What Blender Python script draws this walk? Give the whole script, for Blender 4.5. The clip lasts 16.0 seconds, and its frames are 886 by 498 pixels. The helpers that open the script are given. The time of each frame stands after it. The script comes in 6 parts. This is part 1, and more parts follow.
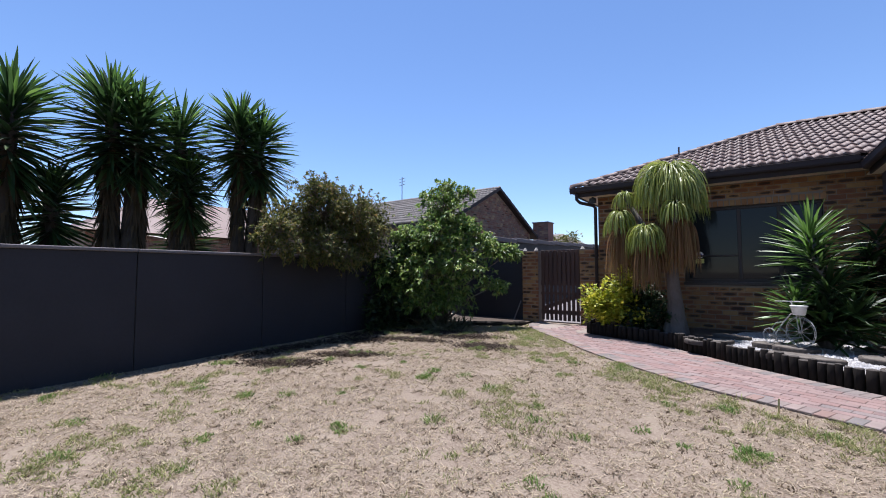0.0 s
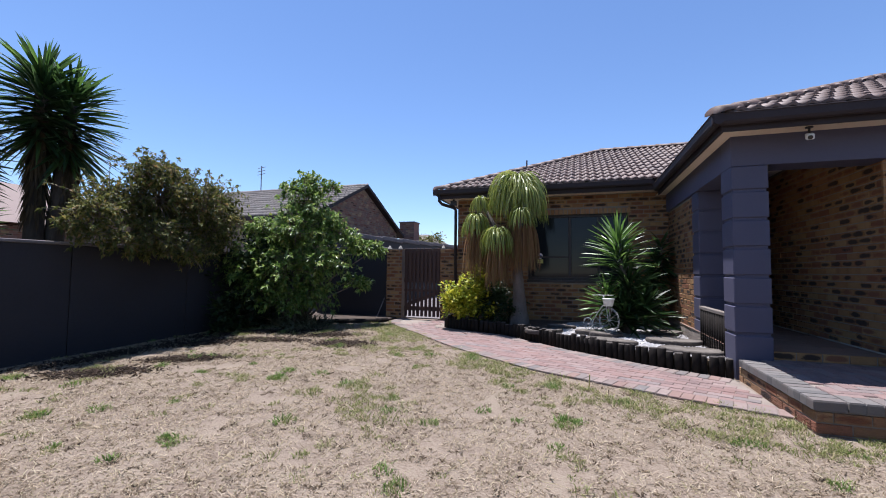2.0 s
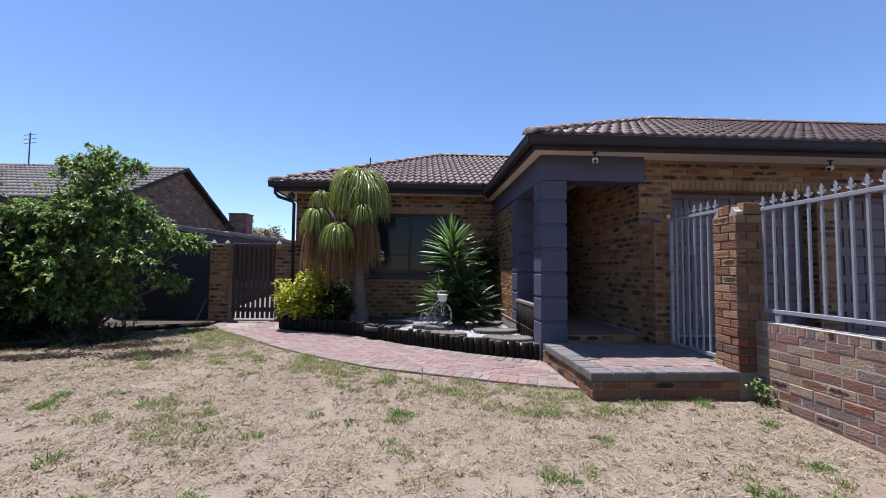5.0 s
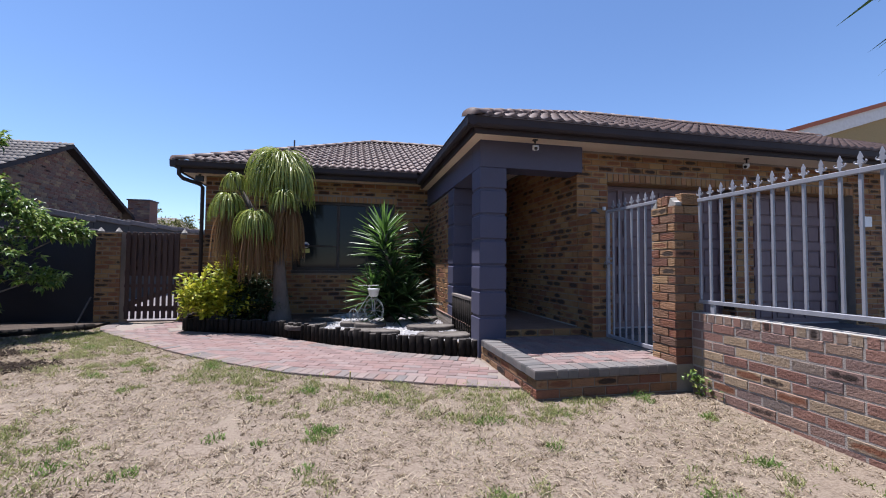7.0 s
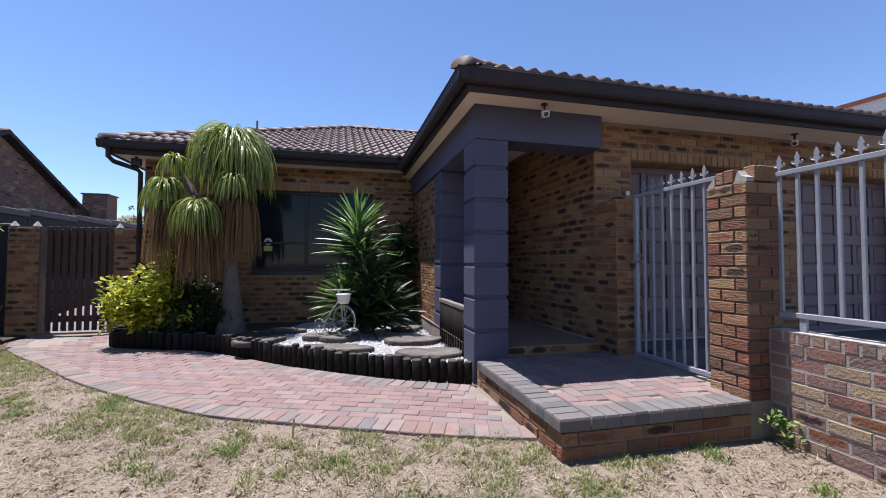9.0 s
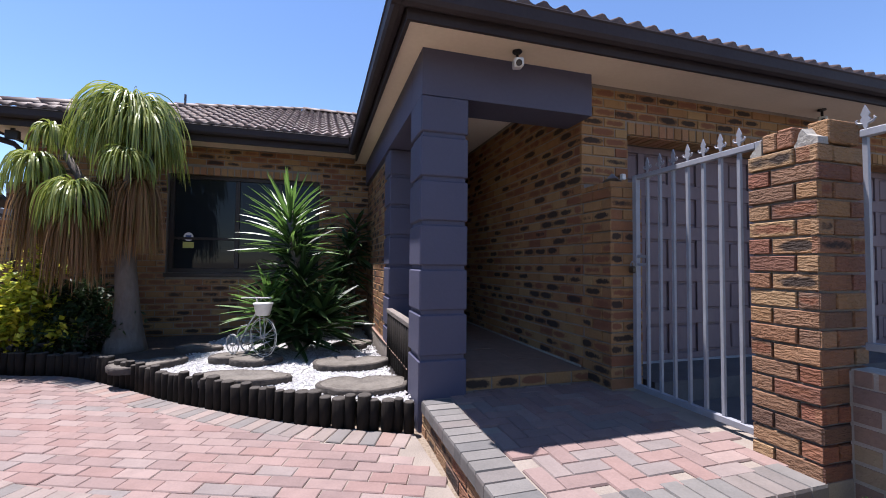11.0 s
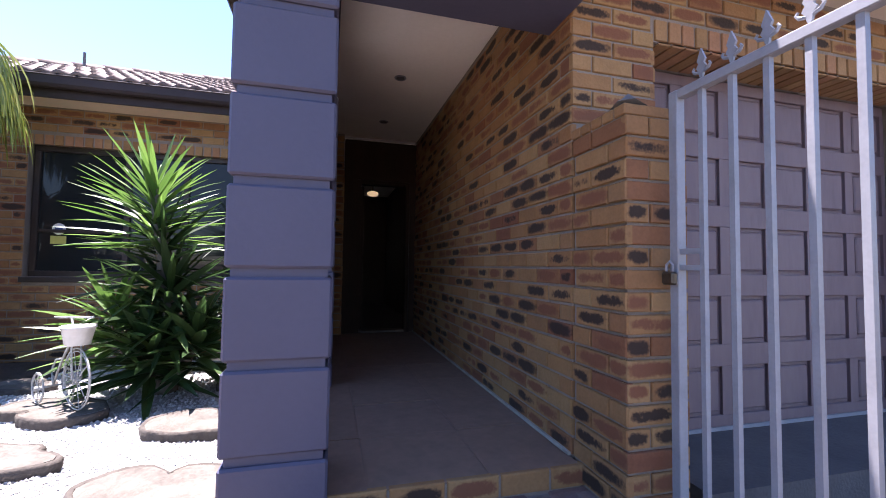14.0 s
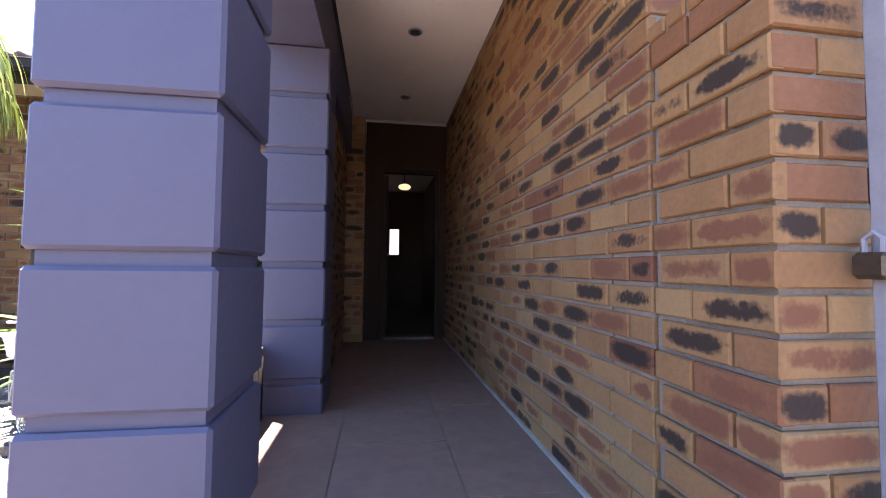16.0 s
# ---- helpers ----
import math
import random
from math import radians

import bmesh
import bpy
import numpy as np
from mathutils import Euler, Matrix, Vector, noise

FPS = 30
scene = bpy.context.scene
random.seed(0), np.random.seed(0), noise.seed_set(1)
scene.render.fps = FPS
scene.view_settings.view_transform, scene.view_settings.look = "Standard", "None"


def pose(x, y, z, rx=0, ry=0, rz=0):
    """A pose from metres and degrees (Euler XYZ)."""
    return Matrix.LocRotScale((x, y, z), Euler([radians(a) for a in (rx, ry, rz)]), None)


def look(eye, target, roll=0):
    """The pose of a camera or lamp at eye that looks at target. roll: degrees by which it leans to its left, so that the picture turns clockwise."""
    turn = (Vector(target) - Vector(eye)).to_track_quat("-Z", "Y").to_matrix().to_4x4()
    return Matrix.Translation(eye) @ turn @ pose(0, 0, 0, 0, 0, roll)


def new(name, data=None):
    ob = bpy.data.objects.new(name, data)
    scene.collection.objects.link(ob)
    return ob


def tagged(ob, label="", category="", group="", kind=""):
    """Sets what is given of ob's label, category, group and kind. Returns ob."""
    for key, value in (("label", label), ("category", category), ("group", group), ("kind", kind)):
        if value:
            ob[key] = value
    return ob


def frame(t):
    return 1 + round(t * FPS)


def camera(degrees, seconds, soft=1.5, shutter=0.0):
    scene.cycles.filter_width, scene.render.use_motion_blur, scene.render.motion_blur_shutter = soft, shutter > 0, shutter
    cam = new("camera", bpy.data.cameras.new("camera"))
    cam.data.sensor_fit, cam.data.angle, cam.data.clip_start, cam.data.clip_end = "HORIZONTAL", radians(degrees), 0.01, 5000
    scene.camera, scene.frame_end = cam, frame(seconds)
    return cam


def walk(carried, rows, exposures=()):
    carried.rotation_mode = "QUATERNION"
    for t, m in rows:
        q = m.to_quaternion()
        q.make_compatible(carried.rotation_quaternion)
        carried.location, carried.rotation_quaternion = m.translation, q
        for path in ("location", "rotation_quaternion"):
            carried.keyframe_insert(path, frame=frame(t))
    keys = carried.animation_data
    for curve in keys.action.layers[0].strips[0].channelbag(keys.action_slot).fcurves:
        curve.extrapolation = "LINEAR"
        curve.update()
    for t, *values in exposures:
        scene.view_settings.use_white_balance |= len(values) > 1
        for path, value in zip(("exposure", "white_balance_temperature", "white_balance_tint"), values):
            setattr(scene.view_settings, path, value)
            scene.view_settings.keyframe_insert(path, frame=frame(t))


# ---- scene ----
# camera: seconds, eye, yaw, pitch and lean in degrees
cam = camera(93.6, 16.0, soft=1.0)
PATH = [
    (0.0, 0.200, -0.287, 1.330, 36.17, 3.20, -0.01),
    (0.5, 0.224, -0.289, 1.316, 32.63, 3.10, 0.28),
    (1.0, 0.246, -0.289, 1.304, 27.78, 3.07, 0.43),
    (1.5, 0.265, -0.288, 1.295, 22.75, 3.14, 0.54),
    (2.0, 0.282, -0.287, 1.289, 18.11, 3.15, 0.62),
    (2.5, 0.298, -0.284, 1.285, 13.99, 3.19, 0.66),
    (3.0, 0.311, -0.280, 1.284, 10.41, 3.21, 0.68),
    (3.5, 0.322, -0.275, 1.286, 7.13, 3.19, 0.63),
    (4.0, 0.331, -0.269, 1.290, 3.61, 3.07, 0.58),
    (4.5, 0.339, -0.262, 1.297, 0.13, 2.99, 0.52),
    (5.0, 0.344, -0.254, 1.306, -3.06, 2.89, 0.51),
    (7.5, 0.395, 0.463, 1.271, -13.16, 2.03, 0.30),
    (8.0, 0.458, 0.769, 1.278, -13.25, 1.89, 0.09),
    (10.5, 1.084, 2.091, 1.297, -16.05, 2.24, 0.53),
    (11.0, 1.251, 2.327, 1.299, -16.66, 2.14, 0.57),
    (11.5, 1.425, 2.559, 1.299, -17.38, 2.35, 0.74),
    (12.0, 1.602, 2.787, 1.298, -17.64, 2.41, 0.72),
    (12.5, 1.778, 3.014, 1.297, -17.44, 2.67, 0.74),
    (13.0, 1.948, 3.238, 1.295, -17.73, 2.59, 0.63),
    (13.5, 2.128, 3.427, 1.295, -17.13, 2.60, 0.59),
    (14.0, 2.286, 3.641, 1.304, -15.29, 2.52, 0.79),
    (14.5, 2.373, 3.844, 1.303, -12.09, 2.67, 0.87),
    (15.0, 2.445, 3.999, 1.280, -10.53, 2.85, 0.88),
    (15.5, 2.548, 4.164, 1.272, -9.47, 2.83, 0.80),
    (16.0, 2.628, 4.292, 1.262, -8.58, 2.73, 0.55),
]


def stand(x, y, z, yaw, pitch, lean):
    a, b = radians(yaw), radians(pitch)
    eye = Vector((x, y, z))
    return look(eye, eye + Vector((-math.sin(a) * math.cos(b), math.cos(a) * math.cos(b), math.sin(b))), lean)


EXPOSURES = [(0.0, 0.72, 5900, 17), (8.0, 0.72, 5900, 17), (10.5, 0.92, 6000, 18), (11.5, 1.15, 6050, 18), (12.5, 1.5, 6100, 24), (13.5, 1.95, 6150, 26.5), (14.5, 2.7, 6250, 24), (15.5, 3.42, 6450, 25), (16.0, 3.42, 6450, 25)]
walk(cam, [(t, stand(*row)) for t, *row in PATH], EXPOSURES)

# ---- world and sun ----
SUN_WAY = Vector((0.534, -0.436, -2.64)).normalized()
world = bpy.data.worlds.new("sky")
scene.world = world
world.use_nodes = True
wn = world.node_tree.nodes
sky = wn.new("ShaderNodeTexSky")
sky.sky_type = "NISHITA"
sky.sun_disc = False
sky.sun_elevation = math.asin(-SUN_WAY.z)
sky.sun_rotation = math.atan2(-SUN_WAY.x, -SUN_WAY.y) % (2 * math.pi)
sky.air_density, sky.dust_density, sky.ozone_density = 1.0, 0.0, 4.5
world.node_tree.links.new(sky.outputs["Color"], wn["Background"].inputs["Color"])
wn["Background"].inputs["Strength"].default_value = 0.10
sun_data = bpy.data.lights.new("sun", "SUN")
sun_data.energy, sun_data.angle, sun_data.color = 6.2, radians(0.53), (1.0, 0.95, 0.88)
sun = new("sun", sun_data)
sun.matrix_world = look((0, 0, 30), Vector((0, 0, 30)) + SUN_WAY)


# ---- materials ----
def ramp(nodes, stops):
    r = nodes.new("ShaderNodeValToRGB")
    while len(r.color_ramp.elements) < len(stops):
        r.color_ramp.elements.new(0.5)
    for e, (p, c) in zip(r.color_ramp.elements, stops):
        e.position, e.color = p, (*c, 1)
    return r


def surf(name, stops, scale=6.0, rough=0.7, bump=0.2, bump_scale=60.0, metal=0.0, fine=0.35, stretch=(1, 1, 1), spec=0.4, depth=0.01):
    """A surface with broad variation, finer grain and relief."""
    m = bpy.data.materials.new(name)
    m.use_nodes = True
    n, l = m.node_tree.nodes, m.node_tree.links
    b = n["Principled BSDF"]
    co = n.new("ShaderNodeTexCoord")
    mp = n.new("ShaderNodeMapping")
    mp.inputs["Scale"].default_value = stretch
    l.new(co.outputs["Object"], mp.inputs["Vector"])
    big = n.new("ShaderNodeTexNoise")
    big.inputs["Scale"].default_value, big.inputs["Detail"].default_value = scale, 5
    l.new(mp.outputs["Vector"], big.inputs["Vector"])
    small = n.new("ShaderNodeTexNoise")
    small.inputs["Scale"].default_value, small.inputs["Detail"].default_value = bump_scale, 4
    l.new(mp.outputs["Vector"], small.inputs["Vector"])
    mix = n.new("ShaderNodeMix")
    mix.inputs[0].default_value = fine
    l.new(big.outputs["Fac"], mix.inputs[2])
    l.new(small.outputs["Fac"], mix.inputs[3])
    r = ramp(n, stops)
    l.new(mix.outputs[0], r.inputs["Fac"])
    l.new(r.outputs["Color"], b.inputs["Base Color"])
    b.inputs["Roughness"].default_value, b.inputs["Metallic"].default_value = rough, metal
    b.inputs["Specular IOR Level"].default_value = spec
    bp = n.new("ShaderNodeBump")
    bp.inputs["Strength"].default_value, bp.inputs["Distance"].default_value = bump, depth
    l.new(small.outputs["Fac"], bp.inputs["Height"])
    l.new(bp.outputs["Normal"], b.inputs["Normal"])
    return m


def piece_mat(name, stops, island, flash=0.0, rough=0.85, bump=0.4, grain=70.0, depth=0.006, grain_stretch=(1, 1, 1)):
    """Bricks, pavers, tiles: each piece has its own tone; flash: share of pieces with a dark burnt middle."""
    m = bpy.data.materials.new(name)
    m.use_nodes = True
    n, l = m.node_tree.nodes, m.node_tree.links
    b = n["Principled BSDF"]
    if island:
        rnd = n.new("ShaderNodeNewGeometry").outputs["Random Per Island"]
    else:
        rnd = n.new("ShaderNodeObjectInfo").outputs["Random"]
    co = n.new("ShaderNodeTexCoord")
    geo = n.new("ShaderNodeNewGeometry")
    mp = n.new("ShaderNodeMapping")
    mp.inputs["Scale"].default_value = grain_stretch
    l.new(geo.outputs["Position"], mp.inputs["Vector"])
    no = n.new("ShaderNodeTexNoise")
    no.inputs["Scale"].default_value, no.inputs["Detail"].default_value = grain, 4
    l.new(mp.outputs["Vector"], no.inputs["Vector"])
    broad = n.new("ShaderNodeTexNoise")
    broad.inputs["Scale"].default_value, broad.inputs["Detail"].default_value = 9.0, 3
    l.new(geo.outputs["Position"], broad.inputs["Vector"])
    r = ramp(n, stops)
    l.new(rnd, r.inputs["Fac"])
    hsv = n.new("ShaderNodeHueSaturation")
    val = n.new("ShaderNodeMapRange")
    val.inputs["To Min"].default_value, val.inputs["To Max"].default_value = 0.62, 1.38
    mixf = n.new("ShaderNodeMix")
    mixf.inputs[0].default_value = 0.5
    l.new(no.outputs["Fac"], mixf.inputs[2])
    l.new(broad.outputs["Fac"], mixf.inputs[3])
    l.new(mixf.outputs[0], val.inputs["Value"])
    l.new(val.outputs["Result"], hsv.inputs["Value"])
    l.new(r.outputs["Color"], hsv.inputs["Color"])
    out = hsv.outputs["Color"]
    if flash:
        sep = n.new("ShaderNodeSeparateXYZ")
        l.new(co.outputs["UV"], sep.inputs[0])

        def maths(op, a, c=None):
            q = n.new("ShaderNodeMath")
            q.operation = op
            for i, v in enumerate((a, c)):
                if v is None:
                    continue
                if isinstance(v, (int, float)):
                    q.inputs[i].default_value = v
                else:
                    l.new(v, q.inputs[i])
            return q.outputs[0]
        dx = maths("POWER", maths("ABSOLUTE", maths("MULTIPLY", maths("SUBTRACT", sep.outputs["X"], 0.5), 2.10)), 3.2)
        dy = maths("POWER", maths("ABSOLUTE", maths("MULTIPLY", maths("SUBTRACT", sep.outputs["Y"], 0.5), 2.75)), 2.4)
        far = maths("ADD", maths("ADD", dx, dy), maths("MULTIPLY", maths("ADD", maths("MULTIPLY", broad.outputs["Fac"], 2.9), maths("SUBTRACT", maths("MULTIPLY", no.outputs["Fac"], 1.2), 2.1)), 1.0))
        far = maths("MULTIPLY", far, maths("ADD", maths("MULTIPLY", maths("FRACT", maths("MULTIPLY", rnd, 7.77)), 1.1), 0.7))
        spot = n.new("ShaderNodeMapRange")
        spot.inputs["From Min"].default_value, spot.inputs["From Max"].default_value = 1.22, 0.30
        l.new(far, spot.inputs["Value"])
        other = maths("FRACT", maths("MULTIPLY", rnd, 17.31))
        pick = maths("LESS_THAN", other, flash)
        red = maths("LESS_THAN", maths("FRACT", maths("MULTIPLY", rnd, 41.7)), 0.52)
        amount = maths("MULTIPLY", maths("MULTIPLY", spot.outputs["Result"], pick), 0.95)
        mx = n.new("ShaderNodeMix")
        mx.data_type = "RGBA"
        l.new(amount, mx.inputs[0])
        l.new(out, mx.inputs[6])
        tone = n.new("ShaderNodeMix")
        tone.data_type = "RGBA"
        l.new(red, tone.inputs[0])
        tone.inputs[6].default_value, tone.inputs[7].default_value = (0.026, 0.018, 0.015, 1), (0.160, 0.064, 0.034, 1)
        l.new(tone.outputs[2], mx.inputs[7])
        out = mx.outputs[2]
    l.new(out, b.inputs["Base Color"])
    b.inputs["Roughness"].default_value = rough
    b.inputs["Specular IOR Level"].default_value = 0.3
    bp = n.new("ShaderNodeBump")
    bp.inputs["Strength"].default_value, bp.inputs["Distance"].default_value = bump, depth
    l.new(no.outputs["Fac"], bp.inputs["Height"])
    l.new(bp.outputs["Normal"], b.inputs["Normal"])
    return m


def leaf_mat(name, stops, rough=0.45, shine=0.35):
    """Leaves: each leaf its own tone, some light passing through."""
    m = bpy.data.materials.new(name)
    m.use_nodes = True
    n, l = m.node_tree.nodes, m.node_tree.links
    b = n["Principled BSDF"]
    g = n.new("ShaderNodeNewGeometry")
    r = ramp(n, stops)
    l.new(g.outputs["Random Per Island"], r.inputs["Fac"])
    l.new(r.outputs["Color"], b.inputs["Base Color"])
    b.inputs["Roughness"].default_value = rough
    b.inputs["Specular IOR Level"].default_value = shine
    tr = n.new("ShaderNodeBsdfTranslucent")
    hs = n.new("ShaderNodeHueSaturation")
    hs.inputs["Value"].default_value = 1.6
    l.new(r.outputs["Color"], hs.inputs["Color"])
    l.new(hs.outputs["Color"], tr.inputs["Color"])
    mx = n.new("ShaderNodeMixShader")
    mx.inputs[0].default_value = 0.28
    l.new(b.outputs[0], mx.inputs[1])
    l.new(tr.outputs[0], mx.inputs[2])
    l.new(mx.outputs[0], n["Material Output"].inputs["Surface"])
    return m


BRICK_STOPS = [(0.0, (0.262, 0.146, 0.062)), (0.25, (0.232, 0.118, 0.050)), (0.45, (0.290, 0.176, 0.078)), (0.62, (0.250, 0.136, 0.058)), (0.78, (0.182, 0.074, 0.037)), (0.88, (0.270, 0.160, 0.070)), (1.0, (0.170, 0.068, 0.036))]
RUSTIC_STOPS = [(0.0, (0.239, 0.136, 0.064)), (0.2, (0.172, 0.076, 0.045)), (0.42, (0.277, 0.176, 0.090)), (0.6, (0.214, 0.082, 0.048)), (0.8, (0.101, 0.058, 0.042)), (1.0, (0.202, 0.109, 0.061))]
OLD_STOPS = [(0.0, (0.255, 0.165, 0.118)), (0.2, (0.185, 0.118, 0.098)), (0.4, (0.310, 0.225, 0.138)), (0.55, (0.135, 0.108, 0.100)), (0.75, (0.235, 0.130, 0.098)), (1.0, (0.175, 0.088, 0.066))]
M_BRICK = piece_mat("face brick", BRICK_STOPS, False, 0.66)
M_BRICK_J = piece_mat("face brick joined", BRICK_STOPS, True, 0.66)
M_SOLDIER = piece_mat("plain brick joined", BRICK_STOPS[:3] + [(1.0, (0.30, 0.15, 0.08))], True, 0)
M_RUSTIC = piece_mat("rustic brick", RUSTIC_STOPS, False, 0.22, 0.9, 1.0, 60.0, 0.022, (0.55, 0.55, 1.5))
M_OLD = piece_mat("weathered brick", OLD_STOPS, False, 0.12, 0.92, 0.7, 55.0, 0.01)
M_OLD_J = piece_mat("weathered brick joined", OLD_STOPS, True, 0.12, 0.92, 0.7, 55.0, 0.01)
PAVER_STOPS = [(0.0, (0.175, 0.110, 0.097)), (0.3, (0.200, 0.141, 0.126)), (0.55, (0.150, 0.104, 0.095)), (0.75, (0.212, 0.155, 0.138)), (0.88, (0.150, 0.130, 0.122)), (1.0, (0.190, 0.118, 0.102))]
GREY_STOPS = [(0.0, (0.112, 0.105, 0.098)), (0.3, (0.142, 0.131, 0.121)), (0.6, (0.092, 0.088, 0.085)), (1.0, (0.152, 0.128, 0.115))]
EDGE_STOPS = [(0.0, (0.156, 0.129, 0.113)), (0.3, (0.207, 0.160, 0.140)), (0.55, (0.129, 0.117, 0.109)), (0.8, (0.211, 0.144, 0.121)), (1.0, (0.176, 0.117, 0.098))]
M_PAVER = piece_mat("red paver", PAVER_STOPS, False, 0, 0.85, 0.3, 90.0, 0.004)
M_PAVER_J = piece_mat("red paver joined", PAVER_STOPS, True, 0, 0.85, 0.3, 90.0, 0.004)
M_EDGE = piece_mat("edge paver", EDGE_STOPS, False, 0, 0.85, 0.3, 90.0, 0.004)
M_GREY = piece_mat("grey paver", GREY_STOPS, False, 0, 0.8, 0.3, 90.0, 0.004)
TILE_STOPS = [(0.0, (0.108, 0.071, 0.058)), (0.4, (0.140, 0.093, 0.076)), (0.7, (0.089, 0.059, 0.052)), (1.0, (0.168, 0.117, 0.093))]
M_TILE = piece_mat("brown roof tile", TILE_STOPS, False, 0, 0.6, 0.3, 60.0, 0.004)
M_TILE_J = piece_mat("brown roof tile joined", TILE_STOPS, True, 0, 0.6, 0.3, 60.0, 0.004)
M_OLD_TILE = piece_mat("grey roof tile", [(0, (0.16, 0.14, 0.125)), (0.5, (0.20, 0.18, 0.16)), (1, (0.13, 0.115, 0.105))], True, 0, 0.85)
M_RED_TILE = piece_mat("red roof tile", [(0, (0.30, 0.10, 0.06)), (1, (0.40, 0.15, 0.09))], True, 0, 0.8)
M_MORTAR = surf("mortar", [(0.3, (0.165, 0.138, 0.115)), (0.7, (0.250, 0.212, 0.178))], 5, 0.95, 0.5, 120)
M_STRAP = leaf_mat("dull strap leaves", [(0.0, (0.05, 0.055, 0.03)), (0.6, (0.10, 0.105, 0.06)), (1.0, (0.17, 0.15, 0.09))], 0.6, 0.25)
M_STICK = surf("pale yellow stick", [(0.3, (0.40, 0.33, 0.12)), (0.7, (0.52, 0.44, 0.2))], 9, 0.8, 0.2, 60)
M_PALE_MORTAR = surf("pale mortar", [(0.3, (0.22, 0.19, 0.165)), (0.7, (0.36, 0.315, 0.275))], 5, 0.95, 0.5, 120)
M_CEMENT = surf("cement smear", [(0.3, (0.25, 0.235, 0.205)), (0.7, (0.40, 0.38, 0.335))], 8, 0.9, 0.6, 60)
M_BLUE = surf("blue grey paint", [(0.25, (0.058, 0.057, 0.092)), (0.75, (0.071, 0.070, 0.110))], 2.5, 0.6, 0.25, 35, depth=0.006)
M_FASCIA = surf("dark plum fascia paint", [(0.3, (0.030, 0.024, 0.027)), (0.7, (0.044, 0.036, 0.038))], 3, 0.6, 0.1, 40, spec=0.15)
M_SOFFIT = surf("cream soffit paint", [(0.3, (0.624, 0.513, 0.390)), (0.7, (0.715, 0.600, 0.468))], 2, 0.7, 0.1, 30)
M_CEIL = surf("white ceiling paint", [(0.3, (0.705, 0.662, 0.609)), (0.7, (0.792, 0.748, 0.695))], 2, 0.8, 0.1, 30)
M_WALL = surf("dark grey precast wall", [(0.3, (0.0155, 0.0148, 0.0185)), (0.7, (0.022, 0.021, 0.026))], 1.6, 0.75, 0.3, 30)
M_COPING = surf("weathered coping", [(0.3, (0.10, 0.09, 0.095)), (0.7, (0.17, 0.155, 0.15))], 4, 0.9, 0.4, 40)
M_GROUND = surf("dry lawn soil", [(0.28, (0.072, 0.051, 0.036)), (0.42, (0.139, 0.106, 0.076)), (0.55, (0.201, 0.160, 0.119)), (0.70, (0.154, 0.133, 0.086))], 3.5, 0.95, 0.6, 60, fine=0.6, depth=0.02)
# paving darkened so its colour carries the shade before the garage
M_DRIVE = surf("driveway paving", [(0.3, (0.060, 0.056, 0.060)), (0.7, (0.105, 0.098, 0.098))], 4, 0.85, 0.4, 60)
M_FLOORTILE = piece_mat("floor tile", [(0, (0.180, 0.114, 0.084)), (0.5, (0.205, 0.135, 0.100)), (1, (0.188, 0.126, 0.097))], False, 0, 0.6, 0.15, 25.0, 0.002)
# white wire greyed down, the shadow on it put into the colour
M_WIRE = surf("dimmed white wire paint", [(0.3, (0.24, 0.235, 0.22)), (0.7, (0.46, 0.45, 0.42))], 25, 0.6, 0.2, 80)
M_STEEL = surf("silver grey gate paint", [(0.3, (0.200, 0.204, 0.225)), (0.7, (0.268, 0.272, 0.297))], 9, 0.45, 0.15, 80, depth=0.002)
M_BLACK = surf("black steel", [(0.3, (0.015, 0.015, 0.017)), (0.7, (0.03, 0.03, 0.033))], 9, 0.4, 0.1, 80)
M_BRASS = surf("old brass padlock", [(0.3, (0.07, 0.056, 0.042)), (0.7, (0.13, 0.105, 0.075))], 20, 0.4, 0.2, 90, metal=0.7)
M_WHITE = surf("white paint", [(0.3, (0.50, 0.49, 0.47)), (0.7, (0.62, 0.61, 0.59))], 8, 0.5, 0.1, 60)
M_CAMW = surf("white camera plastic", [(0.3, (0.62, 0.62, 0.62)), (0.7, (0.74, 0.74, 0.74))], 8, 0.4, 0.05, 60)
M_LOG = surf("dark creosote timber", [(0.3, (0.007, 0.006, 0.005)), (0.7, (0.021, 0.017, 0.014))], 5, 0.75, 0.8, 45, stretch=(1, 1, 0.15), depth=0.008, spec=0.12)
M_LOGTOP = surf("weathered log end", [(0.3, (0.030, 0.025, 0.020)), (0.7, (0.063, 0.054, 0.046))], 14, 0.9, 0.5, 90)
M_RAIL = surf("weathered grey timber", [(0.3, (0.10, 0.085, 0.072)), (0.7, (0.22, 0.19, 0.165))], 5, 0.9, 0.6, 50, stretch=(1, 0.2, 1))
M_STONE = surf("concrete log slice", [(0.28, (0.051, 0.043, 0.035)), (0.5, (0.107, 0.094, 0.079)), (0.72, (0.150, 0.133, 0.113))], 7, 0.9, 0.8, 40, depth=0.01)
M_STONE_RIM = surf("concrete bark rim", [(0.3, (0.038, 0.031, 0.026)), (0.7, (0.090, 0.077, 0.065))], 9, 0.95, 0.9, 30, depth=0.015)
M_GRAVEL = leaf_mat("white pebbles", [(0.0, (0.410, 0.402, 0.398)), (0.5, (0.517, 0.508, 0.504)), (1.0, (0.459, 0.447, 0.435))], 0.8, 0.2)
M_GRAVEL_BED = surf("white pebble bed", [(0.3, (0.328, 0.321, 0.316)), (0.7, (0.471, 0.465, 0.453))], 30, 0.9, 1.0, 70, depth=0.02)
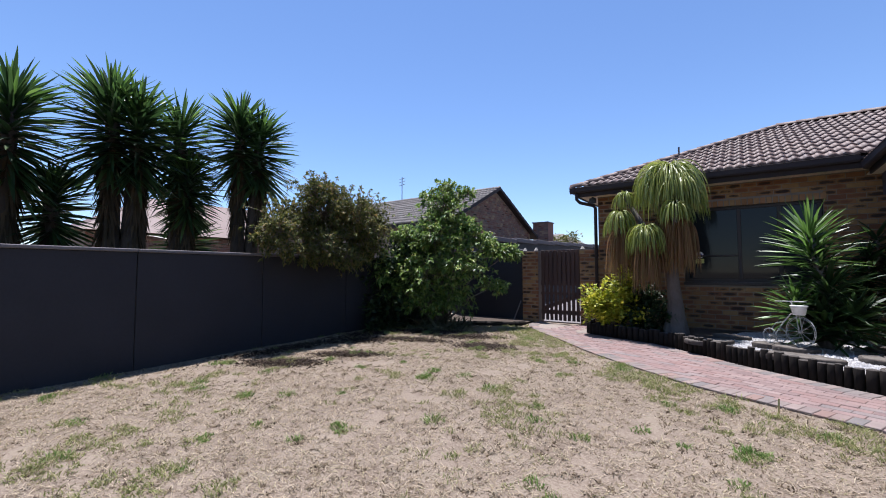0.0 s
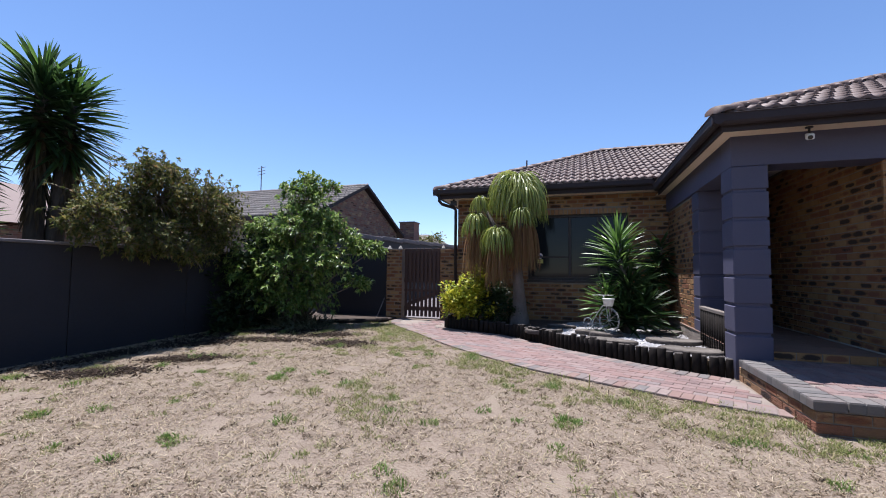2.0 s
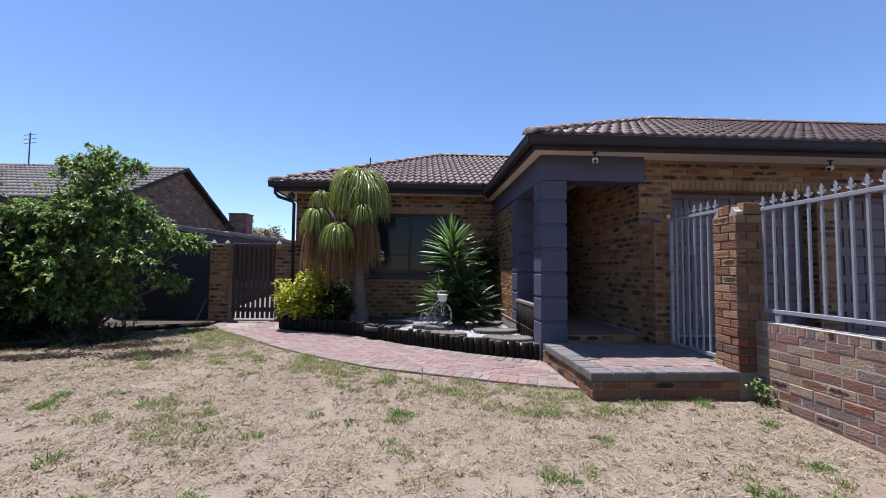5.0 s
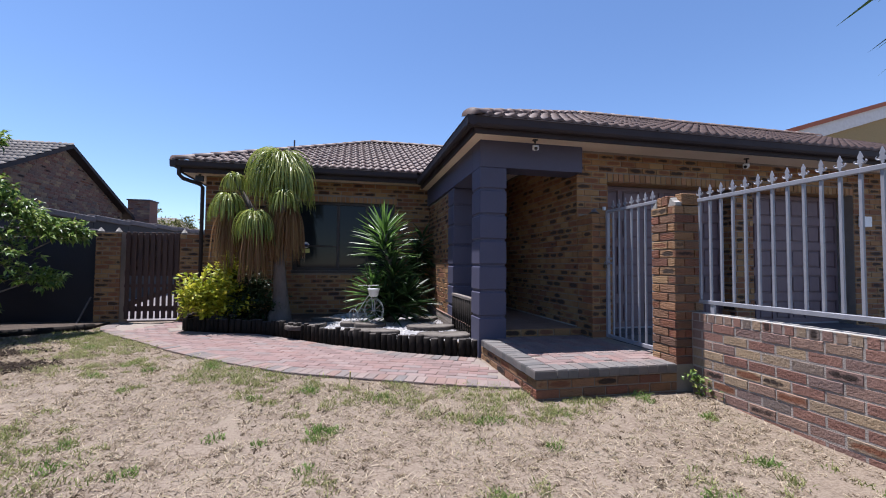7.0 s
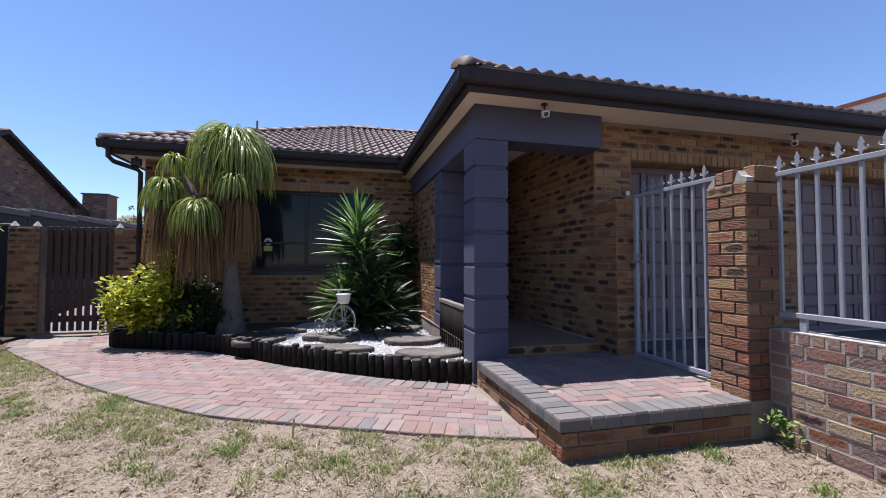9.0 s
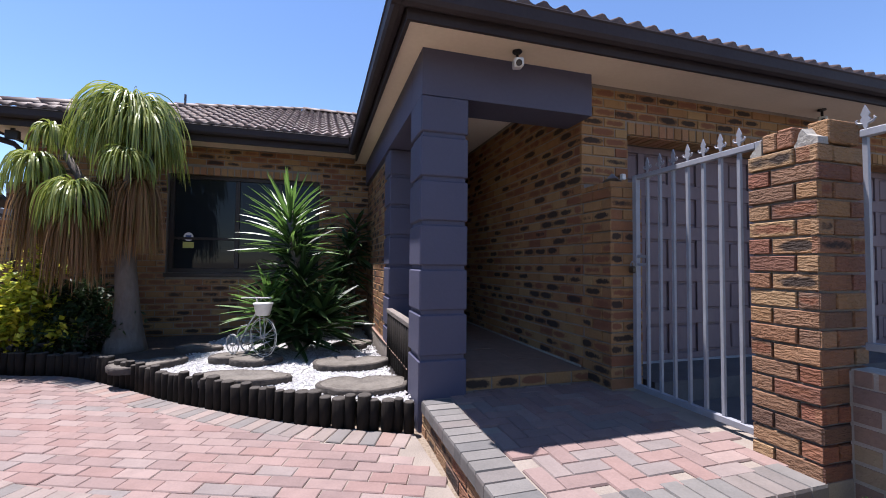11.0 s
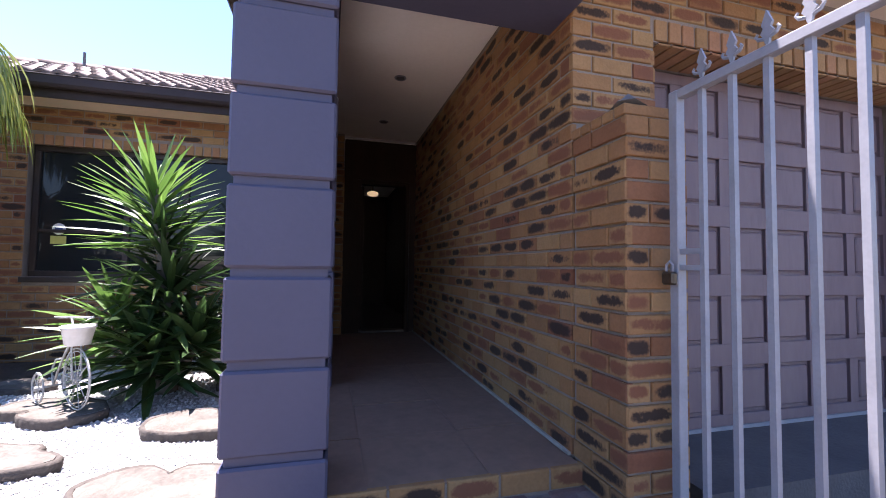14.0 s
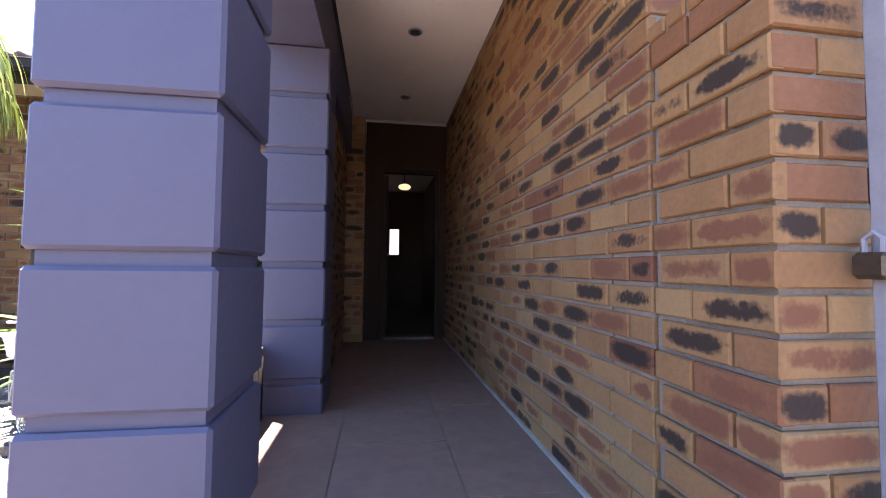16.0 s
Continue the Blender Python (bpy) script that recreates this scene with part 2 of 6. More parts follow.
M_SOIL = surf("dark garden soil", [(0.3, (0.03, 0.022, 0.016)), (0.7, (0.07, 0.05, 0.036))], 8, 0.95, 0.8, 50)
M_GARAGE = surf("mauve stained timber door", [(0.25, (0.112, 0.076, 0.083)), (0.5, (0.145, 0.101, 0.109)), (0.75, (0.170, 0.123, 0.123))], 3, 0.6, 0.4, 30, stretch=(1, 1, 0.25), depth=0.004)
M_GATEWOOD = surf("dark red brown gate timber", [(0.3, (0.040, 0.020, 0.015)), (0.7, (0.075, 0.040, 0.030))], 4, 0.7, 0.4, 40, stretch=(1, 1, 0.2))
M_FRAME = surf("dark brown window frame", [(0.3, (0.022, 0.016, 0.014)), (0.7, (0.036, 0.027, 0.024))], 5, 0.5, 0.15, 40)
M_BARK = surf("grey brown bark", [(0.3, (0.10, 0.08, 0.06)), (0.7, (0.22, 0.18, 0.145))], 6, 0.95, 0.9, 30, stretch=(1, 1, 0.3), depth=0.015)
M_PALMBARK = surf("ponytail trunk bark", [(0.3, (0.085, 0.068, 0.057)), (0.7, (0.165, 0.138, 0.118))], 5, 0.9, 0.9, 26, stretch=(1, 1, 0.5), depth=0.02)
M_BARK_DARK = surf("shaggy dark bark", [(0.3, (0.035, 0.027, 0.02)), (0.7, (0.09, 0.07, 0.052))], 6, 0.95, 0.9, 30, stretch=(1, 1, 0.3), depth=0.015)
# dark base colour stands in for the missing light indoors
M_UNLIT = surf("unlit hall plaster", [(0.3, (0.045, 0.033, 0.026)), (0.7, (0.065, 0.048, 0.038))], 3, 0.8, 0.1, 40)
M_HALLDOOR = surf("dark varnished door", [(0.3, (0.020, 0.012, 0.008)), (0.7, (0.038, 0.022, 0.014))], 4, 0.6, 0.15, 40, stretch=(1, 1, 0.2), spec=0.12)
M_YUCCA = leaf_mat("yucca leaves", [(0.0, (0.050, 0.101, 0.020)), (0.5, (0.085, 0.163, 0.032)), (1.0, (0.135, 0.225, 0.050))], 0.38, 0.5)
# darker copy of the yucca leaves; on inner rosettes it stands for shade
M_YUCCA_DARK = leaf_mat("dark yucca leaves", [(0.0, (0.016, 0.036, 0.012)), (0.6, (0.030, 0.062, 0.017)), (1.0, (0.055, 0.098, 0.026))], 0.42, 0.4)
M_YUCCA_DRY = leaf_mat("dry yucca skirt", [(0.0, (0.05, 0.038, 0.022)), (1.0, (0.11, 0.08, 0.048))], 0.85, 0.1)
M_PONY = leaf_mat("ponytail leaves", [(0.0, (0.104, 0.143, 0.021)), (0.5, (0.198, 0.235, 0.043)), (1.0, (0.332, 0.347, 0.102))], 0.4, 0.45)
M_PONY_DRY = leaf_mat("dry ponytail skirt", [(0.0, (0.155, 0.083, 0.040)), (0.6, (0.255, 0.148, 0.075)), (1.0, (0.21, 0.16, 0.06))], 0.8, 0.15)
M_LIME = leaf_mat("lime shrub leaves", [(0.0, (0.12, 0.17, 0.012)), (0.4, (0.30, 0.32, 0.02)), (1.0, (0.50, 0.46, 0.05))], 0.45, 0.3)
M_LEAF = leaf_mat("bush leaves", [(0.0, (0.040, 0.080, 0.016)), (0.45, (0.105, 0.175, 0.034)), (0.8, (0.190, 0.270, 0.060)), (0.94, (0.26, 0.32, 0.10)), (1.0, (0.30, 0.27, 0.06))], 0.42, 0.35)
M_LEAF_DARK = leaf_mat("dull bush leaves", [(0.0, (0.041, 0.054, 0.016)), (0.6, (0.095, 0.105, 0.028)), (0.9, (0.189, 0.169, 0.052)), (1.0, (0.230, 0.142, 0.057))], 0.6, 0.2)
# near-black green: shade under palm and trees is put into these leaves
M_LEAF_SHADE = leaf_mat("shaded green leaves", [(0.0, (0.010, 0.022, 0.008)), (1.0, (0.028, 0.05, 0.014))], 0.5, 0.3)
M_STRAW = leaf_mat("dry grass", [(0.0, (0.085, 0.060, 0.040)), (0.14, (0.170, 0.130, 0.088)), (0.45, (0.310, 0.252, 0.179)), (0.85, (0.430, 0.365, 0.267)), (1.0, (0.230, 0.210, 0.105))], 0.8, 0.1)
M_GREEN = leaf_mat("green grass", [(0.0, (0.125, 0.140, 0.050)), (0.45, (0.185, 0.210, 0.070)), (0.75, (0.265, 0.270, 0.110)), (1.0, (0.36, 0.31, 0.18))], 0.7, 0.15)
M_LUSH = leaf_mat("fresh green grass", [(0.0, (0.075, 0.130, 0.030)), (0.6, (0.125, 0.205, 0.045)), (1.0, (0.20, 0.26, 0.08))], 0.6, 0.2)
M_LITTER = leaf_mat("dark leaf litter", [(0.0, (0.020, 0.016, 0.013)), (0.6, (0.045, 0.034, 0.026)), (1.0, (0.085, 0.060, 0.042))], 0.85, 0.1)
M_WITHER = leaf_mat("withered brown grass", [(0.0, (0.058, 0.043, 0.032)), (0.6, (0.123, 0.093, 0.064)), (1.0, (0.261, 0.203, 0.131))], 0.85, 0.1)


def plain(name, col, rough=0.5, metal=0.0, glow=0.0):
    m = bpy.data.materials.new(name)
    m.use_nodes = True
    b = m.node_tree.nodes["Principled BSDF"]
    b.inputs["Base Color"].default_value = (*col, 1)
    b.inputs["Roughness"].default_value, b.inputs["Metallic"].default_value = rough, metal
    if glow:
        b.inputs["Emission Color"].default_value, b.inputs["Emission Strength"].default_value = (*col, 1), glow
    return m


M_GLASS = plain("window glass", (0.015, 0.018, 0.02), 0.03)
M_GLASS.node_tree.nodes["Principled BSDF"].inputs["Specular IOR Level"].default_value = 0.20
M_LENS = plain("camera lens", (0.01, 0.01, 0.012), 0.1)
M_LAMP = plain("lit lamp glass", (1.0, 0.72, 0.38), 0.4, 0, 0.13)
# emission stands in for daylight beyond the far pane
M_PANE = plain("bright far pane", (0.9, 0.86, 0.8), 0.4, 0, 0.13)
M_STICKB = plain("sticker blue", (0.05, 0.09, 0.25), 0.5)
M_STICKW = plain("sticker white", (0.7, 0.7, 0.7), 0.5)
M_STICKY = plain("sticker yellow", (0.5, 0.48, 0.12), 0.5)


# ---- building helpers ----
def part(name, bm, material, parent=None, label="", smooth=False):
    me = bpy.data.meshes.new(name)
    bm.normal_update()
    bm.to_mesh(me)
    bm.free()
    me.materials.append(material)
    if smooth:
        me.polygons.foreach_set("use_smooth", [True] * len(me.polygons))
    ob = new(name, me)
    ob.parent = parent
    if label:
        ob["label"] = label
    return ob


def sheet(name, verts, faces, material, parent=None, label="", smooth=False):
    me = bpy.data.meshes.new(name)
    me.from_pydata(verts, [], faces)
    me.materials.append(material)
    if smooth:
        me.polygons.foreach_set("use_smooth", [True] * len(me.polygons))
    ob = new(name, me)
    ob.parent = parent
    if label:
        ob["label"] = label
    return ob


def thing(name, label, category, group="", at=(0, 0, 0)):
    ob = new(name)
    ob.empty_display_size = 0.1
    ob.location = at
    return tagged(ob, label, category, group)


def box(bm, x0, x1, y0, y1, z0, z1, m=None, bevel=0.0):
    v = [bm.verts.new(m @ Vector(p) if m else Vector(p)) for p in
         ((x0, y0, z0), (x1, y0, z0), (x1, y1, z0), (x0, y1, z0), (x0, y0, z1), (x1, y0, z1), (x1, y1, z1), (x0, y1, z1))]
    fs = [bm.faces.new([v[i] for i in f]) for f in ((3, 2, 1, 0), (4, 5, 6, 7), (0, 1, 5, 4), (1, 2, 6, 5), (2, 3, 7, 6), (3, 0, 4, 7))]
    if bevel:
        es = list({e for f in fs for e in f.edges})
        bmesh.ops.bevel(bm, geom=es, offset=bevel, segments=1, affect="EDGES")


def boxes(*spec, bevel=0.0):
    bm = bmesh.new()
    for s in spec:
        box(bm, *s, bevel=bevel)
    return bm


def tube(bm, pts, radii, n=8, caps=True):
    """A tapered round tube along points."""
    pts = [Vector(p) for p in pts]
    if not hasattr(radii, "__len__"):
        radii = [radii] * len(pts)
    rings = []
    side = None
    for i, p in enumerate(pts):
        d = (pts[min(i + 1, len(pts) - 1)] - pts[max(i - 1, 0)]).normalized()
        if side is None:
            side = d.orthogonal().normalized()
        side = (side - d * side.dot(d)).normalized()
        up = d.cross(side)
        rings.append([bm.verts.new(p + (side * math.cos(a) + up * math.sin(a)) * radii[i]) for a in (2 * math.pi * k / n for k in range(n))])
    for a, b in zip(rings, rings[1:]):
        for k in range(n):
            bm.faces.new((a[k], a[(k + 1) % n], b[(k + 1) % n], b[k]))
    if caps:
        bm.faces.new(rings[0][::-1])
        bm.faces.new(rings[-1])
    return bm


def ring(bm, centre, radius, thick, axis="y", n=28):
    c = Vector(centre)
    pts = []
    for k in range(n + 1):
        a = 2 * math.pi * k / n
        u, v = radius * math.cos(a), radius * math.sin(a)
        pts.append(c + Vector({"y": (u, 0, v), "x": (0, u, v), "z": (u, v, 0)}[axis]))
    tube(bm, pts, thick, 5, False)


def along(poly, s):
    """Point and tangent at length s along a polyline."""
    for a, b in zip(poly, poly[1:]):
        a, b = Vector(a), Vector(b)
        L = (b - a).length
        if s <= L or b == Vector(poly[-1]):
            return a + (b - a) * (s / L), (b - a).normalized()
        s -= L


def length(poly):
    return sum((Vector(b) - Vector(a)).length for a, b in zip(poly, poly[1:]))


def smooth_line(pts, n=10):
    """Catmull-Rom through plan points."""
    p = [Vector(a) for a in pts]
    p = [p[0] * 2 - p[1]] + p + [p[-1] * 2 - p[-2]]
    out = []
    for i in range(1, len(p) - 2):
        for k in range(n):
            t = k / n
            out.append(0.5 * (2 * p[i] + (p[i + 1] - p[i - 1]) * t + (2 * p[i - 1] - 5 * p[i] + 4 * p[i + 1] - p[i + 2]) * t * t + (3 * p[i] - p[i - 1] - 3 * p[i + 1] + p[i + 2]) * t ** 3))
    return out + [p[-2]]


BRICK_V = np.array([(-.5, -.5, -1), (.5, -.5, -1), (.5, .5, -1), (-.5, .5, -1), (-.5, -.5, -.18), (.5, -.5, -.18), (.5, .5, -.18), (-.5, .5, -.18),
                    (-.48, -.45, 0), (.48, -.45, 0), (.48, .45, 0), (-.48, .45, 0)])
BRICK_F = [(0, 1, 5, 4), (1, 2, 6, 5), (2, 3, 7, 6), (3, 0, 4, 7), (4, 5, 9, 8), (5, 6, 10, 9), (6, 7, 11, 10), (7, 4, 8, 11), (8, 9, 10, 11)]
BRICK_UV = np.clip(BRICK_V[:, :2] + 0.5, 0, 1)


def brick_mesh(name, w, h, d, material):
    me = bpy.data.meshes.new(name)
    me.from_pydata((BRICK_V * (w, h, d)).tolist(), [], BRICK_F)
    uv = me.uv_layers.new(name="UVMap")
    for lp in me.loops:
        uv.data[lp.index].uv = BRICK_UV[lp.vertex_index]
    me.materials.append(material)
    return me


def joined_pieces(name, mats, w, h, d, material, parent):
    """Many pieces in one mesh: mats are 4 x 4 arrays with the piece's own scale."""
    if not mats:
        return None
    n = len(mats)
    A = np.array(mats)
    base = np.c_[BRICK_V * (w, h, d), np.ones(len(BRICK_V))]
    V = np.einsum("nij,kj->nki", A, base)[..., :3].reshape(-1, 3)
    F = (np.array(BRICK_F)[None] + (np.arange(n) * len(BRICK_V))[:, None, None]).reshape(-1, 4)
    me = bpy.data.meshes.new(name)
    me.from_pydata(V.tolist(), [], F.tolist())
    uv = me.uv_layers.new(name="UVMap")
    vi = np.zeros(len(me.loops), dtype=np.int32)
    me.loops.foreach_get("vertex_index", vi)
    uv.data.foreach_set("uv", BRICK_UV[vi % len(BRICK_V)].ravel())
    me.materials.append(material)
    ob = new(name, me)
    ob.parent = parent
    return tagged(ob, kind="stuff")


COURSE, BRICK_L, BRICK_H = 0.0855, 0.2305, 0.0735
BRICK_MESHES = {}


def brick_face(parent, origin, u, n, width, z0, z1, holes=(), material=None, joined=None, near=None, soldier=(), seed=0, deep=0.03, start=0):
    """Running bond on an upright face. origin: plan corner; u: along; n: outward; holes: (u0, u1, z0, z1); near: (u0, u1) built as single bricks."""
    rnd = random.Random(seed)
    u, n = Vector((*u, 0)), Vector((*n, 0))
    o = Vector((*origin, 0))
    rows = int(round((z1 - z0) / COURSE))
    rest, stand = [], []
    key = (material.name, deep)
    if key not in BRICK_MESHES:
        BRICK_MESHES[key] = brick_mesh("brick", 0.22, BRICK_H, deep, material)
    me = BRICK_MESHES[key]
    for r in range(rows):
        zc = z0 + (r + 0.5) * COURSE
        e = -BRICK_L / 2 if (r + start) % 2 else 0.0
        while e < width - 0.02:
            a, b = max(e, 0.003), min(e + BRICK_L - 0.0105, width - 0.003)
            e += BRICK_L
            spans = [(a, b)]
            for h0, h1, hz0, hz1 in holes:
                if hz0 - 0.02 < zc < hz1 + 0.02:
                    spans = [s for p, q in spans for s in ((p, min(q, h0 - 0.004)), (max(p, h1 + 0.004), q)) if s[1] - s[0] > 0.03]
            for a2, b2 in spans:
                if b2 - a2 < 0.03:
                    continue
                c = o + u * ((a2 + b2) / 2) + Vector((0, 0, zc)) + n * rnd.uniform(-0.0035, 0.002)
                m = Matrix((( u.x * (b2 - a2) / 0.22, 0, n.x, c.x), (u.y * (b2 - a2) / 0.22, 0, n.y, c.y), (0, 1, 0, c.z), (0, 0, 0, 1)))
                tilt = Matrix.Rotation(rnd.uniform(-0.006, 0.006), 4, "Z")
                m = m @ tilt
                if near and near[0] <= (a2 + b2) / 2 <= near[1]:
                    ob = new("brick", me)
                    ob.parent = parent
                    ob.matrix_basis = m
                else:
                    rest.append(np.array(m))
    for s0, s1, sz in soldier:
        k = int((s1 - s0) / 0.0855)
        for i in range(k):
            c = o + u * (s0 + (i + 0.5) * (s1 - s0) / k) + Vector((0, 0, sz + 0.054)) + n * rnd.uniform(-0.002, 0.003)
            m = Matrix(((0, u.x, n.x, c.x), (0, u.y, n.y, c.y), (1, 0, 0, c.z), (0, 0, 0, 1)))
            stand.append(np.array(m))
    joined_pieces("soldier_course", stand, 0.106, BRICK_H, deep, M_SOLDIER, parent)
    joined_pieces("brickwork", rest, 0.22, BRICK_H, deep, joined or material, parent)


# ---- ground ----
def ground_z(x, y):
    s = min(max((y - 0.5) / 5.0, 0), 1)
    h = 0.01 + 0.12 * s * s * (3 - 2 * s)
    w = min(max((9 - abs(y - 3)) / 3, 0), 1) * min(max((9 - abs(x)) / 3, 0), 1)
    return h * w + 0.016 * noise.noise((x * 0.7, y * 0.7, 0)) * w


def spread(lo, hi, step, out):
    core = list(np.arange(lo, hi + 1e-6, step))
    left, right, s = [], [], step
    a, b = lo, hi
    while a > -out:
        s *= 1.6
        a, b = a - s, b + s
        left.insert(0, a)
        right.append(b)
    return left + core + right


gx, gy = spread(-8, 5, 0.16, 900), spread(-3, 10, 0.16, 900)
gv = [(x, y, ground_z(x, y)) for y in gy for x in gx]
gf = [(j * len(gx) + i, j * len(gx) + i + 1, (j + 1) * len(gx) + i + 1, (j + 1) * len(gx) + i) for j in range(len(gy) - 1) for i in range(len(gx) - 1)]
ground = tagged(sheet("ground", gv, gf, M_GROUND, smooth=True), "dry patchy lawn of straw-coloured grass over bare soil", "lawn", kind="structure")
driveway = tagged(part("driveway", boxes((3.74, 12.0, -6.0, 5.32, 0.0, 0.20)), M_DRIVE), "paved driveway before the garage, shade in its dark colour", "driveway", kind="structure")

# ---- house walls ----
FLOOR, DECK, SOFFIT = 0.455, 0.36, 2.87
facade = tagged(part("wall_front", boxes((3.61, 3.84, 5.35, 5.64, 0.0, 3.0), (3.38, 3.61, 5.35, 5.55, 0.0, 3.0), (3.84, 5.99, 5.35, 5.64, 2.46, 3.0), (5.99, 6.32, 5.35, 5.64, 0.0, 3.0),
                                         (6.32, 8.32, 5.35, 5.64, 2.46, 3.0), (8.32, 11.5, 5.35, 5.64, 0.0, 3.0)), M_MORTAR),
                "multi-toned face brick garage front", "wall", kind="structure")
corridor_wall = tagged(part("wall_corridor", boxes((3.38, 3.60, 5.56, 9.1, 0.0, 3.0)), M_MORTAR), "face brick passage wall with dark burnt marks", "wall", kind="structure")
far_wall = tagged(part("wall_bedroom", boxes((-2.38, -0.78, 8.96, 9.2, 0.0, 3.05), (-0.78, 1.25, 8.96, 9.2, 0.0, 1.15), (-0.78, 1.25, 8.96, 9.2, 2.55, 3.05), (1.25, 2.44, 8.96, 9.2, 0.0, 3.05),
                                          (-2.38, -2.14, 9.2, 15.0, 0.0, 3.05)), M_MORTAR),
                  "shaded face brick bedroom wall under the eaves", "wall", kind="structure")
# door timber colour here also carries the deep shade at the passage end
end_wall = tagged(part("wall_entrance", boxes((2.45, 2.62, 9.05, 9.25, FLOOR, 2.93), (3.30, 3.38, 9.05, 9.25, FLOOR, 2.93), (2.62, 3.30, 9.05, 9.25, 2.42, 2.93)), M_HALLDOOR),
                  "timber header and sides round the entrance, shade in the dark colour", "wall", kind="structure")
# added wall: closes the gap to keep light out of the passage
side_wall = tagged(part("wall_passage_side", boxes((1.99, 2.24, 7.07, 8.94, 0.0, 2.525)), M_MORTAR), "face brick wall added behind the second pillar to darken the passage", "wall", kind="structure")
# hall behind the entrance, its lack of light put into the dark colour
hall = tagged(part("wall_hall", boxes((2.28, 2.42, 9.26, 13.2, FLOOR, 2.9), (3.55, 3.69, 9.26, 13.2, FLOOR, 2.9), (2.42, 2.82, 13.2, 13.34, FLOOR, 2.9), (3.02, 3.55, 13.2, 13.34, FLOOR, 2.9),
                                      (2.82, 3.02, 13.2, 13.34, FLOOR, 1.55), (2.82, 3.02, 13.2, 13.34, 2.10, 2.9)), M_UNLIT), "hall walls behind the front door, dimness in the colour", "wall", kind="structure")
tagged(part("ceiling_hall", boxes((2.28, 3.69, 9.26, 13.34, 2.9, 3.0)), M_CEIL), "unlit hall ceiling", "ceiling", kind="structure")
tagged(part("floor_hall", boxes((2.28, 3.69, 9.05, 13.34, 0.2, FLOOR)), M_UNLIT), "hall floor, darkness of the unlit hall in its colour", "floor", kind="structure")
pane = tagged(part("window_hall", boxes((2.82, 3.02, 13.26, 13.28, 1.55, 2.10)), M_PANE), "small bright pane at the end of the hall", "window", kind="structure")
hall_lamp = thing("ceiling_lamp", "small lit dome lamp on the hall ceiling", "lamp", at=(3.00, 11.0, 2.9))
bm = bmesh.new()
bmesh.ops.create_uvsphere(bm, u_segments=20, v_segments=10, radius=0.10)
bmesh.ops.scale(bm, vec=(1, 1, 0.5), verts=bm.verts)
bmesh.ops.translate(bm, vec=(0, 0, -0.32), verts=bm.verts)
part("shade", bm, M_LAMP, hall_lamp, "glowing warm glass", True)
bm = bmesh.new()
tube(bm, [(0, 0, 0), (0, 0, -0.32)], 0.012)
part("stem", bm, M_BRASS, hall_lamp)
# entrance frame with leaf swung inwards
frame_ob = thing("door_frame", "dark timber front door frame at the passage end", "door frame")
frame_ob["kind"] = "structure"
for s in ((2.62, 2.67, 9.08, 9.2, FLOOR, 2.42), (3.25, 3.30, 9.08, 9.2, FLOOR, 2.42)):
    part("jamb", boxes(s, bevel=0.006), M_HALLDOOR, frame_ob)
part("head", boxes((2.67, 3.25, 9.08, 9.2, 2.37, 2.42), bevel=0.006), M_HALLDOOR, frame_ob)
part("threshold", boxes((2.67, 3.25, 9.06, 9.22, FLOOR, FLOOR + 0.03), bevel=0.006), M_RAIL, frame_ob)
leaf = thing("front_door", "dark varnished timber front door standing open inwards", "door")
part("leaf", boxes((2.672, 2.712, 9.21, 9.80, FLOOR + 0.03, 2.36), bevel=0.004), M_HALLDOOR, leaf)
part("handle", boxes((2.712, 2.74, 9.70, 9.76, 1.42, 1.46), bevel=0.004), M_STEEL, leaf, "metal lever handle")

# floors and steps
passage = tagged(part("floor_passage", boxes((1.96, 3.38, 5.30, 9.05, 0.0, FLOOR - 0.012)), M_MORTAR), "beige stone-look tiled passage floor", "floor", kind="structure")
deck = tagged(part("floor_platform", boxes((1.975, 3.64, 3.63, 5.29, -0.1, DECK - 0.012)), M_MORTAR), "raised brick step platform before the passage", "platform", kind="structure")
tagged(part("ceiling_passage", boxes((2.32, 3.37, 5.58, 9.04, 2.96, 3.0)), M_CEIL), "white painted passage ceiling", "ceiling", kind="structure")

# ---- blue pillars and beams ----
def pillar(x, y, base):
    p = thing("pillar", "blue-grey plastered pillar with grooved block bands", "pillar", "porch pillars", (x, y, base))
    w, z = 0.36, 0.0
    joints = [j - base for j in (0.632, 0.955, 1.277, 1.60, 1.922, 2.245, 2.525) if j > base + 0.2]
    for t in joints:
        b = bmesh.new()
        box(b, 0, w, 0, w, z + (0.016 if z else 0), t - (0.016 if t < joints[-1] else 0), bevel=0.009)
        part("block", b, M_BLUE, p)
        if t < joints[-1]:
            part("groove", boxes((0.018, w - 0.018, 0.018, w - 0.018, t - 0.017, t + 0.017)), M_BLUE, p)
        z = t
    return p


pillar(1.94, 5.20, DECK - 0.27)
pillar(1.965, 6.70, DECK - 0.27)
beam = thing("porch_beam", "blue-grey plastered beam round the porch", "beam")
part("front_beam", boxes((1.945, 3.372, 5.204, 5.556, 2.528, 2.875)), M_BLUE, beam)
part("side_beam", boxes((1.945, 2.296, 5.56, 8.945, 2.53, 2.96)), M_BLUE, beam)
beam["kind"] = "structure"

# rail between the pillars
rail = thing("low_screen", "weathered timber rail over dark upright poles between the pillars", "screen")
part("top_rail", boxes((1.945, 2.015, 5.565, 6.695, 0.79, 0.835), bevel=0.006), M_RAIL, rail, "grey weathered plank")
